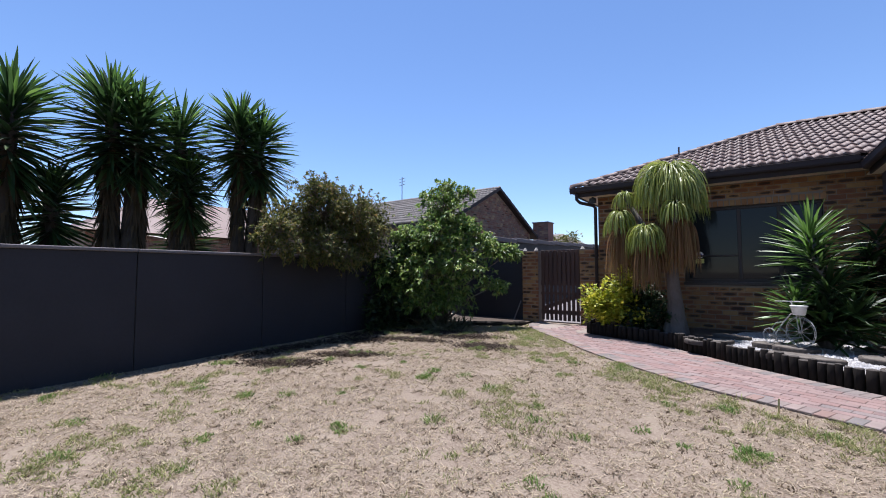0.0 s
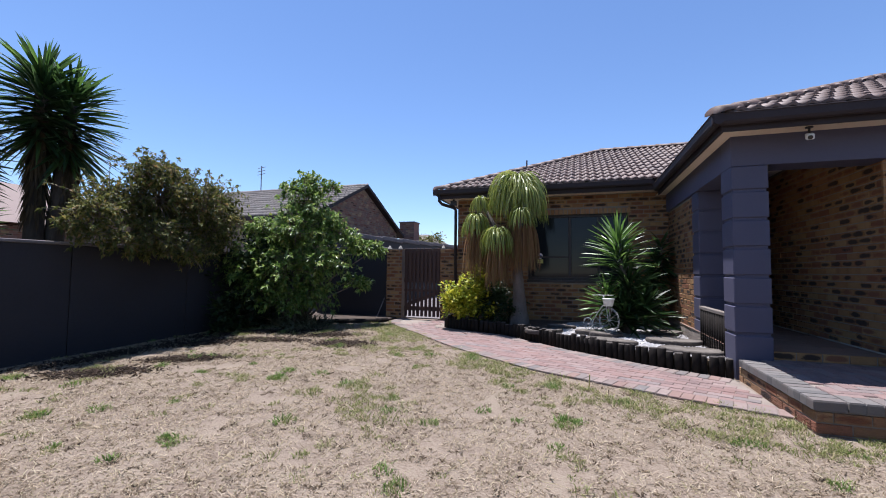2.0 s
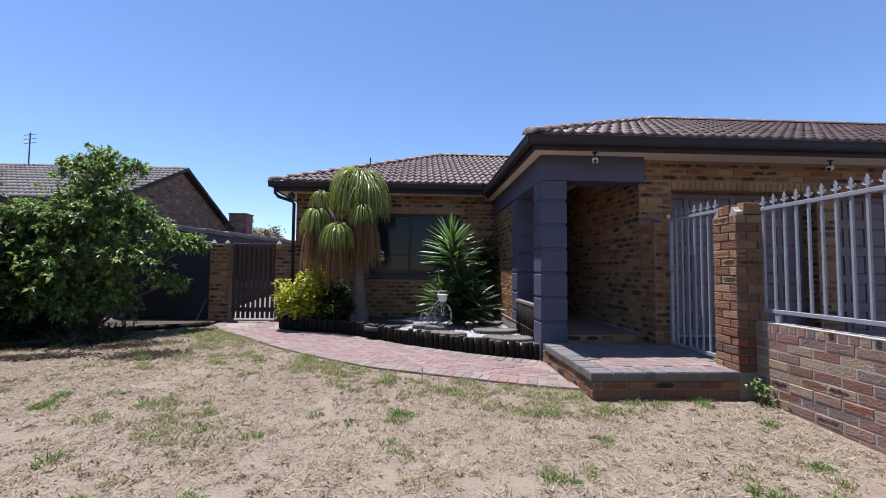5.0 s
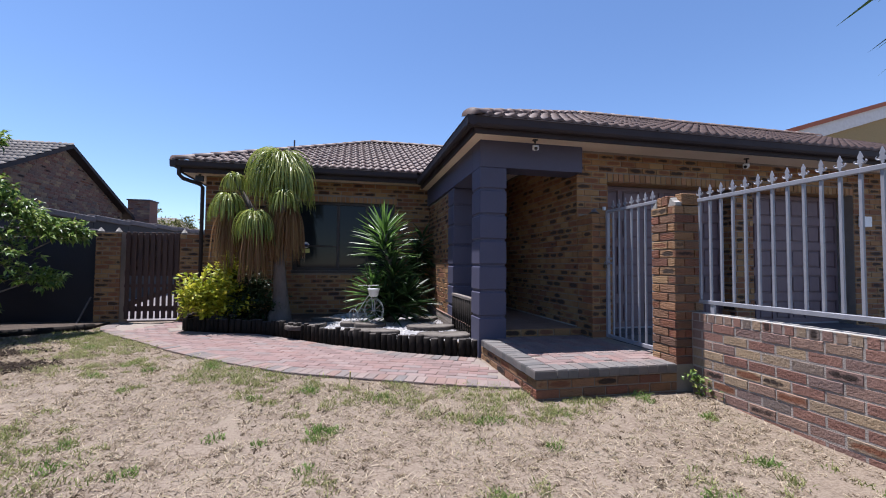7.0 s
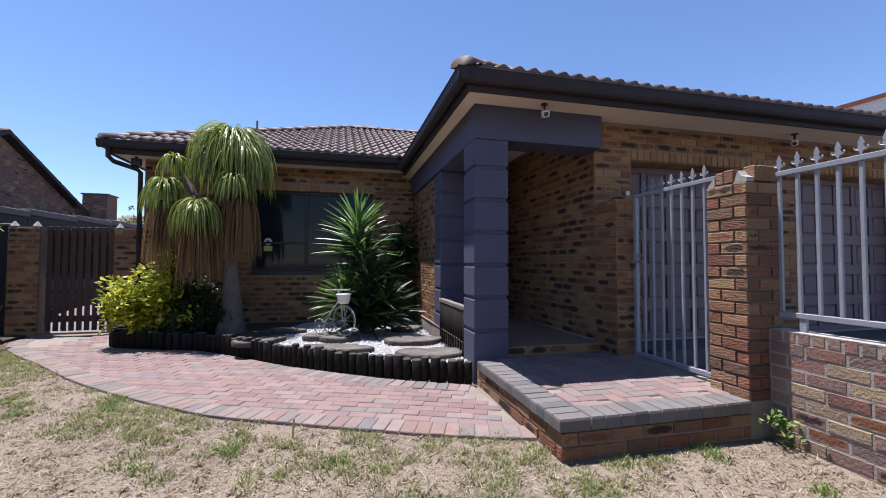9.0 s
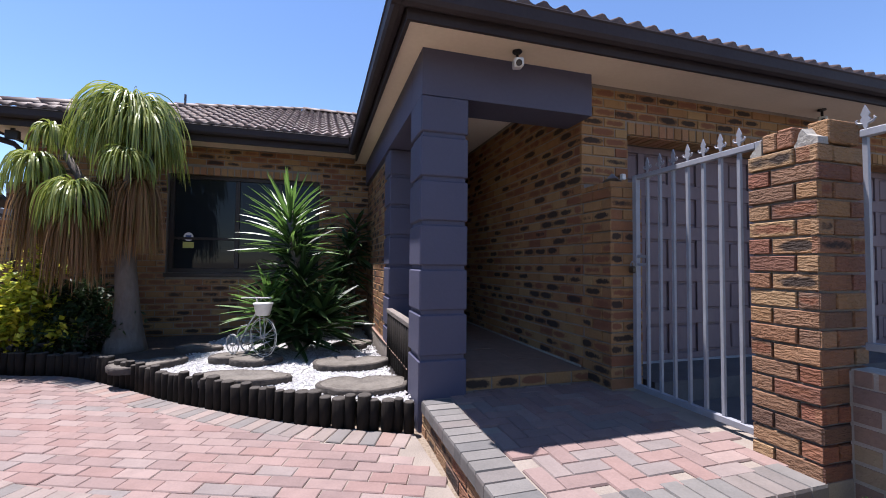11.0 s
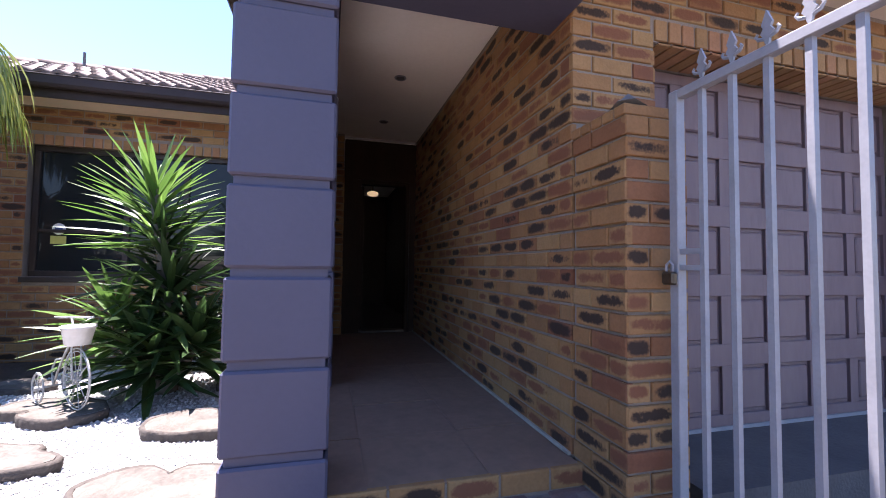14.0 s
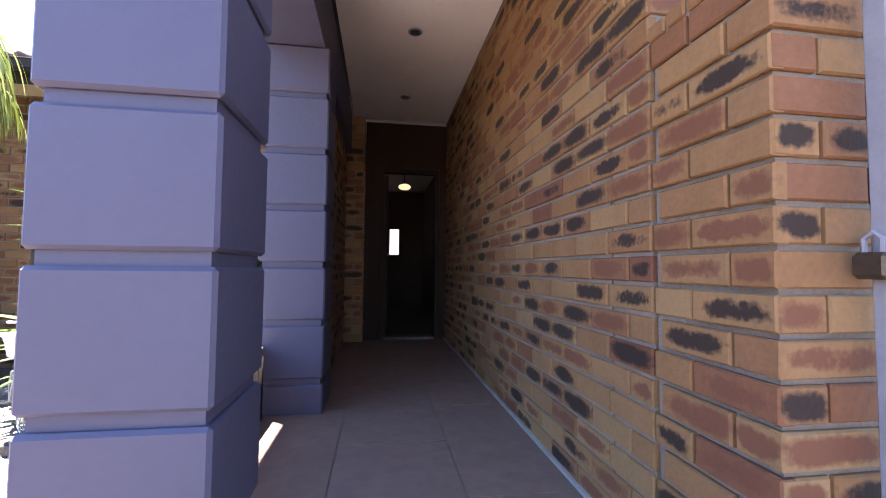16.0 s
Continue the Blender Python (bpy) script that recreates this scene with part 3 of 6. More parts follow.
for i in range(11):
    y = 5.615 + i * 0.1025
    bm = bmesh.new()
    tube(bm, [(1.985, y, 0.30), (1.985, y, 0.789)], [0.042, 0.040], 10)
    part("pole", bm, M_LOG, rail, "", True)

# ---- roof ----
SLOPE = 0.441
E_F, E_L, G_Z = 4.74, 1.69, 2.995          # gutter lines of the near roof and tile edge height
B_F, B_L, B_Z = 8.52, -2.78, 3.13


def strip(name, plan, material, z0, z1, label):
    """Upright or flat boards along a plan polyline, given as boxes."""
    return tagged(part(name, boxes(*plan), material), label, "eaves", kind="structure")


strip("soffit_near", [(1.775, 11.6, 4.845, 5.204, 2.872, 2.89), (1.775, 1.945, 5.204, 8.95, 2.872, 2.89), (3.372, 11.6, 5.204, 5.35, 2.872, 2.89)], M_SOFFIT, 0, 0, "cream painted soffit boards under the eaves")
strip("soffit_far", [(-2.70, 1.775, 8.60, 8.96, 2.955, 2.975), (-2.70, -2.38, 8.96, 15.0, 2.955, 2.975)], M_SOFFIT, 0, 0, "cream painted soffit under the bedroom eaves")
strip("fascia_near", [(1.75, 11.6, 4.82, 4.845, 2.825, 3.0), (1.75, 1.775, 4.845, 8.60, 2.825, 3.0)], M_FASCIA, 0, 0, "dark plum fascia board")
strip("fascia_far", [(-2.725, 1.75, 8.575, 8.60, 2.93, 3.12), (-2.725, -2.70, 8.60, 15.0, 2.93, 3.12)], M_FASCIA, 0, 0, "dark plum fascia board on the bedroom wing")


def gutter(name, a, b, out, parent):
    """Half-round gutter from a to b; out: outward plan direction."""
    bm = bmesh.new()
    a, b, out = Vector(a), Vector(b), Vector((*out, 0))
    prof = [(0.0, 0.075), (0.0, -0.01), (0.018, -0.035), (0.05, -0.045), (0.082, -0.035), (0.10, -0.01), (0.105, 0.06), (0.115, 0.07), (0.112, 0.076), (0.098, 0.062), (0.092, 0.0), (0.05, -0.03), (0.012, 0.0)]
    ra = [bm.verts.new(a + out * d + Vector((0, 0, h))) for d, h in prof]
    rb = [bm.verts.new(b + out * d + Vector((0, 0, h))) for d, h in prof]
    for i in range(len(prof) - 1):
        bm.faces.new((ra[i], rb[i], rb[i + 1], ra[i + 1]))
    bm.faces.new(ra[:7])
    bm.faces.new(rb[:7][::-1])
    return part(name, bm, M_FASCIA, parent)


gut = thing("gutter", "dark painted roof gutter along the near eaves", "gutter")
gutter("front_gutter", (1.64, 4.817, 2.92), (11.6, 4.817, 2.92), (0, -1), gut)
gutter("side_gutter", (1.747, 4.705, 2.921), (1.747, 8.46, 2.921), (-1, 0), gut)
gut2 = thing("gutter", "dark painted roof gutter with downpipe on the bedroom wing", "gutter")
gutter("front_gutter", (-2.835, 8.572, 3.05), (1.64, 8.572, 3.05), (0, -1), gut2)
gutter("side_gutter", (-2.728, 8.46, 3.051), (-2.728, 15.0, 3.051), (-1, 0), gut2)
bm = bmesh.new()
tube(bm, [(-2.70, 8.53, 3.02), (-2.70, 8.53, 2.88), (-2.66, 8.60, 2.82), (-2.46, 8.86, 2.77), (-2.42, 8.90, 2.72), (-2.42, 8.905, 0.12)], 0.035, 10)
part("downpipe", bm, M_FASCIA, gut2, "", True)

TILE_W, TILE_L = 0.30, 0.335


def tile_shape():
    prof = []
    for k in range(13):
        x = k / 12
        h = 0.0
        for c in (0.28, 0.78):
            d = abs(x - c)
            if d < 0.17:
                h = max(h, 0.034 * math.cos(d / 0.17 * math.pi / 2))
        prof.append((x * (TILE_W + 0.012), h))
    V, F = [], []
    for y, lift in ((0.0, 0.022), (TILE_L + 0.05, -0.004)):
        V += [(x, y, h + lift) for x, h in prof]
    n = len(prof)
    V += [(x, 0.0, h * 0.55 - 0.004) for x, h in prof]
    for i in range(n - 1):
        F.append((i, i + 1, n + i + 1, n + i))
        F.append((2 * n + i, 2 * n + i + 1, i + 1, i))
    return V, F


TILE_V, TILE_F = tile_shape()
tile_me = bpy.data.meshes.new("roof_tile")
tile_me.from_pydata(TILE_V, [], TILE_F)
tile_me.materials.append(M_TILE)
tile_me.polygons.foreach_set("use_smooth", [True] * len(tile_me.polygons))


def tiled(parent, origin, u, v, inside, cols, rows, near):
    """Tiles on a slope. origin: eave corner; u along the eave; v up the slope; inside(a, b): keep; near(a, b): single tiles."""
    u, v, o = Vector(u).normalized(), Vector(v).normalized(), Vector(origin)
    n = u.cross(v)
    V, F = [], []
    base = np.array(TILE_V)
    rot = np.array((u, v, n)).T
    rnd = random.Random(5)
    for r in range(rows):
        for c in range(cols):
            a, b = c * TILE_W, r * TILE_L
            if not inside(a + TILE_W / 2, b + TILE_L / 2):
                continue
            p = o + u * a + v * b + n * rnd.uniform(-0.002, 0.003)
            if near(a, b):
                ob = new("roof_tile", tile_me)
                ob.parent = parent
                ob.matrix_basis = Matrix(((u.x, v.x, n.x, p.x), (u.y, v.y, n.y, p.y), (u.z, v.z, n.z, p.z), (0, 0, 0, 1)))
            else:
                k = len(V)
                V += (base @ rot.T + np.array(p)).tolist()
                F += [tuple(i + k for i in f) for f in TILE_F]
    if V:
        ob = sheet("roof_tiling", V, F, M_TILE_J, parent, smooth=True)
        tagged(ob, kind="stuff")


def slab(name, pts, parent, drop=0.03):
    bm = bmesh.new()
    top = [bm.verts.new(Vector(p) - Vector((0, 0, drop))) for p in pts]
    low = [bm.verts.new(Vector(p) - Vector((0, 0, drop + 0.05))) for p in pts]
    bm.faces.new(top)
    bm.faces.new(low[::-1])
    for i in range(len(pts)):
        j = (i + 1) % len(pts)
        bm.faces.new((top[j], top[i], low[i], low[j]))
    return part(name, bm, M_FASCIA, parent)


def ridge_caps(parent, a, b):
    a, b = Vector(a), Vector(b)
    d = (b - a).normalized()
    side = d.cross(Vector((0, 0, 1))).normalized()
    up = side.cross(d)
    k = int((b - a).length / 0.36)
    for i in range(k):
        bm = bmesh.new()
        p, q = a + d * (i * 0.36 - 0.02), a + d * (i * 0.36 + 0.38)
        rows = []
        for e, r in ((p, 0.125), (q, 0.105)):
            rows.append([bm.verts.new(e + side * (r * math.cos(t)) + up * (r * 0.62 * math.sin(t) - 0.02)) for t in (math.pi * j / 8 for j in range(9))])
        for j in range(8):
            bm.faces.new((rows[0][j], rows[0][j + 1], rows[1][j + 1], rows[1][j]))
        bm.faces.new(rows[0][::-1])
        part("ridge_cap", bm, M_TILE, parent, "", True)


H = 3.40                       # plan run from eave to ridge
roof1 = tagged(new("roof_near"), "brown concrete tiled hip roof over garage and porch", "roof", kind="structure")
RZ = G_Z + H * SLOPE
slab("deck", [(E_L, E_F, G_Z), (11.6, E_F, G_Z), (11.6, E_F + H, RZ), (E_L + H, E_F + H, RZ)], roof1)
slab("deck", [(E_L, E_F, G_Z), (E_L + H, E_F + H, RZ), (E_L + H, 11.9, RZ), (E_L, 8.52, G_Z)], roof1)
slab("deck", [(E_L + H, E_F + H, RZ), (11.6, E_F + H, RZ), (11.6, 11.9, G_Z + 0.2), (E_L + H, 11.9, RZ)], roof1)
up = math.hypot(1, SLOPE)
tiled(roof1, (E_L - 0.02, E_F + 0.005, G_Z + 0.008), (1, 0, 0), (0, 1, SLOPE), lambda a, b: a > b / up - 0.12 and b < H * up - 0.1, 33, 11, lambda a, b: b < 0.9 and a < 6.5)
tiled(roof1, (E_L + 0.005, 8.52, G_Z + 0.008), (0, -1, 0), (1, 0, SLOPE), lambda a, b: 3.78 - a > b / up - 0.12 and b < H * up - 0.1, 13, 11, lambda a, b: b < 0.6)
ridge_caps(roof1, (E_L, E_F, G_Z + 0.03), (E_L + H, E_F + H, RZ + 0.04))
ridge_caps(roof1, (E_L + H, E_F + H, RZ + 0.04), (11.6, E_F + H, RZ + 0.04))
roof2 = tagged(new("roof_far"), "brown concrete tiled hip roof over the bedroom wing", "roof", kind="structure")
H2 = 3.66
RZ2 = B_Z + H2 * SLOPE
slab("deck", [(B_L, B_F, B_Z), (E_L, B_F, B_Z), (E_L + 3.5, B_F + 3.5, B_Z + 3.5 * SLOPE), (E_L + 3.5, B_F + H2, RZ2), (B_L + H2, B_F + H2, RZ2)], roof2)
slab("deck", [(B_L, B_F, B_Z), (B_L + H2, B_F + H2, RZ2), (B_L, B_F + 2 * H2, B_Z)], roof2)
slab("deck", [(B_L + H2, B_F + H2, RZ2), (11.6, B_F + H2, RZ2), (11.6, B_F + 2 * H2, B_Z), (B_L, B_F + 2 * H2, B_Z)], roof2)
tiled(roof2, (B_L - 0.02, B_F - 0.03, B_Z), (1, 0, 0), (0, 1, SLOPE), lambda a, b: a > b / up - 0.1 and b < H2 * up - 0.1 and a < E_L - B_L + b / up + 0.1, 26, 12, lambda a, b: b < 3.2 and a < 7)
ridge_caps(roof2, (B_L, B_F, B_Z + 0.03), (B_L + H2, B_F + H2, RZ2 + 0.04))
ridge_caps(roof2, (B_L + H2, B_F + H2, RZ2 + 0.04), (E_L + 3.6, B_F + H2, RZ2 + 0.04))
vent = thing("vent_pipe", "thin grey pipe standing on the roof", "pipe")
bm = bmesh.new()
tube(bm, [(-0.95, 10.2, 3.8), (-0.95, 10.2, 4.12)], 0.018)
part("pipe", bm, M_COPING, vent)

# ---- garage doors ----
def garage_door(x0, x1):
    g = thing("garage_door", "closed mauve-stained timber garage door with raised square panels", "garage door", "garage doors")
    y, z0, z1 = 5.585, 0.40, 2.45
    part("backing", boxes((x0, x1, y + 0.02, y + 0.05, z0, z1)), M_GARAGE, g)
    rows, cols = 5, 6
    rh, cw = (z1 - z0) / rows, (x1 - x0) / cols
    for r in range(rows + 1):
        z = z0 + r * rh
        part("rail", boxes((x0, x1, y, y + 0.02, max(z - 0.065, z0), min(z + 0.065, z1)), bevel=0.004), M_GARAGE, g)
    for c in range(cols + 1):
        x = x0 + c * cw
        for r in range(rows):
            part("stile", boxes((max(x - 0.036, x0), min(x + 0.036, x1), y + 0.001, y + 0.02, z0 + r * rh + 0.065, z0 + (r + 1) * rh - 0.065)), M_GARAGE, g)
    for r in range(rows):
        for c in range(cols):
            bm = bmesh.new()
            box(bm, x0 + c * cw + 0.055, x0 + (c + 1) * cw - 0.055, y + 0.003, y + 0.02, z0 + r * rh + 0.085, z0 + (r + 1) * rh - 0.085, bevel=0.012)
            part("panel", bm, M_GARAGE, g)
    part("seal", boxes((x0, x1, y - 0.005, y + 0.03, z0 - 0.022, z0)), M_STEEL, g, "pale bottom edge")
    return g


garage_door(3.856, 5.974)
garage_door(6.33, 8.31)
tagged(part("threshold", boxes((3.84, 8.32, 5.05, 5.66, 0.15, 0.375)), M_DRIVE), "concrete threshold before the garage doors, shade in its dark colour", "threshold", kind="structure")

# ---- window ----
win = tagged(new("window_1"), "wide dark-framed bedroom window with reflecting panes", "window", kind="structure")
for s in ((-0.77, 1.24, 9.02, 9.09, 1.15, 1.21), (-0.77, 1.24, 9.02, 9.09, 2.49, 2.55), (-0.77, -0.71, 9.02, 9.09, 1.21, 2.49), (1.18, 1.24, 9.02, 9.09, 1.21, 2.49)):
    part("window_frame", boxes(s, bevel=0.005), M_FRAME, win)
for x in (0.10, 0.68):
    part("mullion", boxes((x - 0.03, x + 0.03, 9.025, 9.085, 1.21, 2.49), bevel=0.005), M_FRAME, win)
part("transom", boxes((-0.71, 0.07, 9.03, 9.08, 1.62, 1.655), bevel=0.004), M_FRAME, win)
part("window_sill", boxes((-0.80, 1.27, 8.93, 9.06, 1.09, 1.146), bevel=0.006), M_FRAME, win)
for a, b in ((-0.71, 0.07), (0.13, 0.65), (0.71, 1.18)):
    part("pane", boxes((a, b, 9.05, 9.058, 1.21, 2.49)), M_GLASS, win)
stick = thing("window_sticker", "small round and yellow alarm sticker on the window", "sticker")
bm = bmesh.new()
bmesh.ops.create_circle(bm, cap_ends=True, radius=0.062, segments=24, matrix=pose(-0.53, 9.047, 1.66, 90))
part("disc", bm, M_STICKW, stick, "white round badge")
part("badge", boxes((-0.565, -0.495, 9.043, 9.045, 1.64, 1.68)), M_STICKB, stick, "blue mark")
part("strip", boxes((-0.60, -0.46, 9.044, 9.048, 1.50, 1.585)), M_STICKY, stick, "yellow strip")
# room behind the panes, dimness put into the wall colour
tagged(part("wall_room", boxes((-2.1, 2.3, 10.9, 11.0, 0.2, 2.9)), M_UNLIT), "bedroom back wall, dimness in the colour", "wall", kind="structure")
tagged(part("ceiling_room", boxes((-2.1, 2.25, 9.2, 11.0, 2.9, 2.94)), M_CEIL), "bedroom ceiling", "ceiling", kind="structure")

# ---- boundary walls ----
precast = tagged(new("wall_boundary"), "dark grey painted precast boundary wall with panel joints", "wall", kind="structure")
y = -9.0
while y < 8.9:
    part("panel", boxes((-6.46, -6.40, y + 0.006, y + 1.794, -0.1, 1.60), bevel=0.006), M_WALL, precast)
    part("coping", boxes((-6.48, -6.37, y + 0.002, y + 1.798, 1.601, 1.645), bevel=0.008), M_COPING, precast)
    y += 1.80
side = tagged(new("wall_side"), "dark grey wall beside the timber gate", "wall", kind="structure")
part("panel", boxes((-6.39, -4.29, 9.30, 9.36, 0.0, 1.86), bevel=0.006), M_WALL, side)
part("coping", boxes((-6.39, -4.29, 9.28, 9.38, 1.861, 1.90), bevel=0.008), M_COPING, side)
back = tagged(new("wall_back"), "grey boundary wall with pale coping behind the gate", "wall", kind="structure")
y = 9.5
while y < 26:
    t = 2.22 + 0.030 * (y - 7)
    part("panel", boxes((-6.46, -6.40, y, y + 1.79, 0.0, t), bevel=0.006), M_WALL, back)
    part("coping", boxes((-6.56, -6.34, y, y + 1.79, t + 0.001, t + 0.14), bevel=0.01), M_COPING, back)
    y += 1.8
tagged(part("paving_back", boxes((-6.3, -2.5, 9.5, 26.0, 0.0, 0.14)), M_COPING), "bright sunlit paved yard behind the gate", "paving", kind="structure")

# timber gate with brick posts
tg = thing("timber_gate", "dark red-brown ledged timber garden gate, closed", "gate")
for i in range(9):
    x = -3.83 + i * 0.105
    part("slat", boxes((x, x + 0.072, 9.26, 9.28, 0.20, 1.86), bevel=0.004), M_GATEWOOD, tg)
for z in (0.34, 0.80, 1.02, 1.72):
    part("ledge", boxes((-3.85, -2.89, 9.28, 9.305, z, z + 0.10 if z != 0.80 else z + 0.06), bevel=0.004), M_GATEWOOD, tg)
for (xa, za), (xb, zb) in (((-3.82, 0.46), (-2.92, 0.80)), ((-3.82, 1.14), (-2.92, 1.70))):
    bm = bmesh.new()
    L = math.hypot(xb - xa, zb - za)
    box(bm, 0, L, 9.281, 9.303, -0.045, 0.045, Matrix.Translation((xa, 0, za)) @ Matrix.Rotation(-math.atan2(zb - za, xb - xa), 4, "Y"))
    part("brace", bm, M_GATEWOOD, tg)
part("backing_board", boxes((-3.85, -2.89, 9.306, 9.318, 1.02, 1.84)), M_GATEWOOD, tg)

# ---- step, post, low wall, gate and fence ----
post = tagged(new("gate_post"), "rustic textured face brick post with mortared cap", "post")
part("core", boxes((3.428, 3.715, 3.653, 3.94, -0.1, 1.875)), M_MORTAR, post)
for s in ((3.427, 3.56, 3.823, 3.889, 1.884, 1.975), (3.425, 3.56, 3.742, 3.817, 1.884, 1.98), (3.565, 3.71, 3.83, 3.93, 1.884, 1.975), (3.565, 3.71, 3.735, 3.825, 1.884, 1.985), (3.50, 3.71, 3.638, 3.728, 1.884, 1.995)):
    part("cap_brick", boxes(s, bevel=0.006), M_RUSTIC, post)


def smear(profile, x0, x1):
    """A haunch of mortar with the given outline in y and z."""
    bm = bmesh.new()
    a = [bm.verts.new((x0, y, z)) for y, z in profile]
    b = [bm.verts.new((x1, y, 1.874 + (z - 1.874) * 1.12)) for y, z in profile]
    bm.faces.new(a)
    bm.faces.new(b[::-1])
    for k in range(len(a)):
        bm.faces.new((a[k - 1], a[k], b[k], b[k - 1]))
    bmesh.ops.recalc_face_normals(bm, faces=bm.faces)
    return bm


part("cap_mortar", smear([(3.891, 1.874), (3.950, 1.874), (3.948, 1.887), (3.93, 1.908), (3.905, 1.932), (3.891, 1.953)], 3.424, 3.555), M_CEMENT, post, "pale smeared mortar")
part("cap_mortar", smear([(3.640, 1.874), (3.742, 1.874), (3.741, 1.884), (3.728, 1.903), (3.718, 1.94), (3.706, 1.957), (3.685, 1.925), (3.66, 1.912), (3.642, 1.905)], 3.43, 3.498), M_CEMENT, post, "pale smeared mortar")
pier = tagged(new("gate_pier"), "face brick pier against the garage front", "pier")
part("core", boxes((3.385, 3.65, 4.988, 5.339, 0.0, 1.897)), M_MORTAR, pier)
bm = bmesh.new()
tube(bm, [(3.45, 5.06, 1.952), (3.46, 5.07, 1.985), (3.47, 5.08, 2.03)], [0.075, 0.045, 0.008], 7)
part("cap_mortar", bm, M_COPING, pier, "grey smeared mortar")
for yy in (4.985, 5.06, 5.135, 5.21, 5.285):
    part("cap_brick", boxes((3.373, 3.655, yy, yy + 0.066, 1.908, 1.953), bevel=0.005), M_BRICK, pier)
part("cap_bed", boxes((3.382, 3.648, 4.99, 5.335, 1.898, 1.945)), M_MORTAR, pier)
low = tagged(new("wall_low"), "low weathered brick garden wall under the fence", "wall", kind="structure")
part("core", boxes((3.5942, 3.72, -3.2, 3.638, -0.1, 0.832)), M_PALE_MORTAR, low)


def spear(parent, x, y, z):
    bm = bmesh.new()
    m = Matrix.Translation((x, y, z))
    pts = [(0, 0.0), (0.006, 0.012), (0.010, 0.03), (0.020, 0.045), (0.011, 0.06), (0.017, 0.072), (0.0, 0.115)]
    # flat fleur head, across the fence line
    left = [bm.verts.new(m @ Vector((-0.004, -p, q))) for p, q in pts[1:-1]]
    right = [bm.verts.new(m @ Vector((-0.004, p, q))) for p, q in pts[1:-1]]
    tip, foot = bm.verts.new(m @ Vector((-0.004, 0, 0.115))), bm.verts.new(m @ Vector((-0.004, 0, 0)))
    bm.faces.new([foot] + right + [tip] + left[::-1])
    g = bmesh.ops.extrude_face_region(bm, geom=list(bm.faces))
    bmesh.ops.translate(bm, vec=(0.009, 0, 0), verts=[v for v in g["geom"] if isinstance(v, bmesh.types.BMVert)])
    for sgn in (-1, 1):
        tube(bm, [m @ Vector((0, sgn * 0.008, 0.028)), m @ Vector((0, sgn * 0.028, 0.034)), m @ Vector((0, sgn * 0.036, 0.046)), m @ Vector((0, sgn * 0.030, 0.054))], [0.006, 0.006, 0.005, 0.004], 6)
    bmesh.ops.recalc_face_normals(bm, faces=bm.faces)
    return part("spearhead", bm, M_STEEL, parent)


fence = thing("steel_fence", "silver-grey steel palisade with fleur spearheads on the low wall", "fence")
FX = 3.655
part("top_rail", boxes((FX - 0.018, FX + 0.018, -3.0, 3.60, 1.905, 1.94), bevel=0.003), M_STEEL, fence)
part("bottom_rail", boxes((FX - 0.018, FX + 0.018, -3.0, 3.60, 0.93, 0.965), bevel=0.003), M_STEEL, fence)
y = 3.585
while y > -3.0:
    part("bar", boxes((FX - 0.0095, FX + 0.0095, y - 0.0095, y + 0.0095, 0.966, 1.904)), M_STEEL, fence)
    spear(fence, FX, y, 1.94)
    y -= 0.1185
for y in (3.45, 1.2, -1.2):
    part("stay", boxes((FX - 0.012, FX + 0.012, y - 0.02, y + 0.02, 0.833, 0.929)), M_STEEL, fence)

gate = thing("steel_gate", "silver-grey steel pedestrian gate with fleur spearheads, closed", "gate")
GX = 3.56
part("hinge_stile", boxes((GX - 0.02, GX + 0.02, 3.972, 4.01, 0.385, 1.99), bevel=0.003), M_STEEL, gate)
part("latch_stile", boxes((GX - 0.02, GX + 0.02, 4.905, 4.945, 0.385, 1.99), bevel=0.003), M_STEEL, gate)
part("top_rail", boxes((GX - 0.018, GX + 0.018, 4.011, 4.904, 1.955, 1.99), bevel=0.003), M_STEEL, gate)
part("bottom_rail", boxes((GX - 0.018, GX + 0.018, 4.011, 4.904, 0.385, 0.425), bevel=0.003), M_STEEL, gate)
for i in range(7):
    y = 4.112 + i * 0.1165
    part("bar", boxes((GX - 0.0095, GX + 0.0095, y - 0.0095, y + 0.0095, 0.425, 1.955)), M_STEEL, gate)
    spear(gate, GX, y, 1.99)
part("latch_bar", boxes((GX - 0.012, GX + 0.012, 4.806, 4.905, 1.305, 1.325)), M_STEEL, gate)
part("latch_bar", boxes((GX - 0.012, GX + 0.012, 4.806, 4.905, 1.365, 1.385)), M_STEEL, gate)
lock = part("padlock", boxes((GX - 0.05, GX - 0.022, 4.90, 4.96, 1.25, 1.30), bevel=0.008), M_BRASS, gate, "small brass padlock")
bm = bmesh.new()
tube(bm, [(GX - 0.034, 4.915, 1.295), (GX - 0.034, 4.915, 1.325), (GX - 0.034, 4.93, 1.338), (GX - 0.034, 4.945, 1.325), (GX - 0.034, 4.945, 1.295)], 0.005, 6)
part("shackle", bm, M_STEEL, lock)


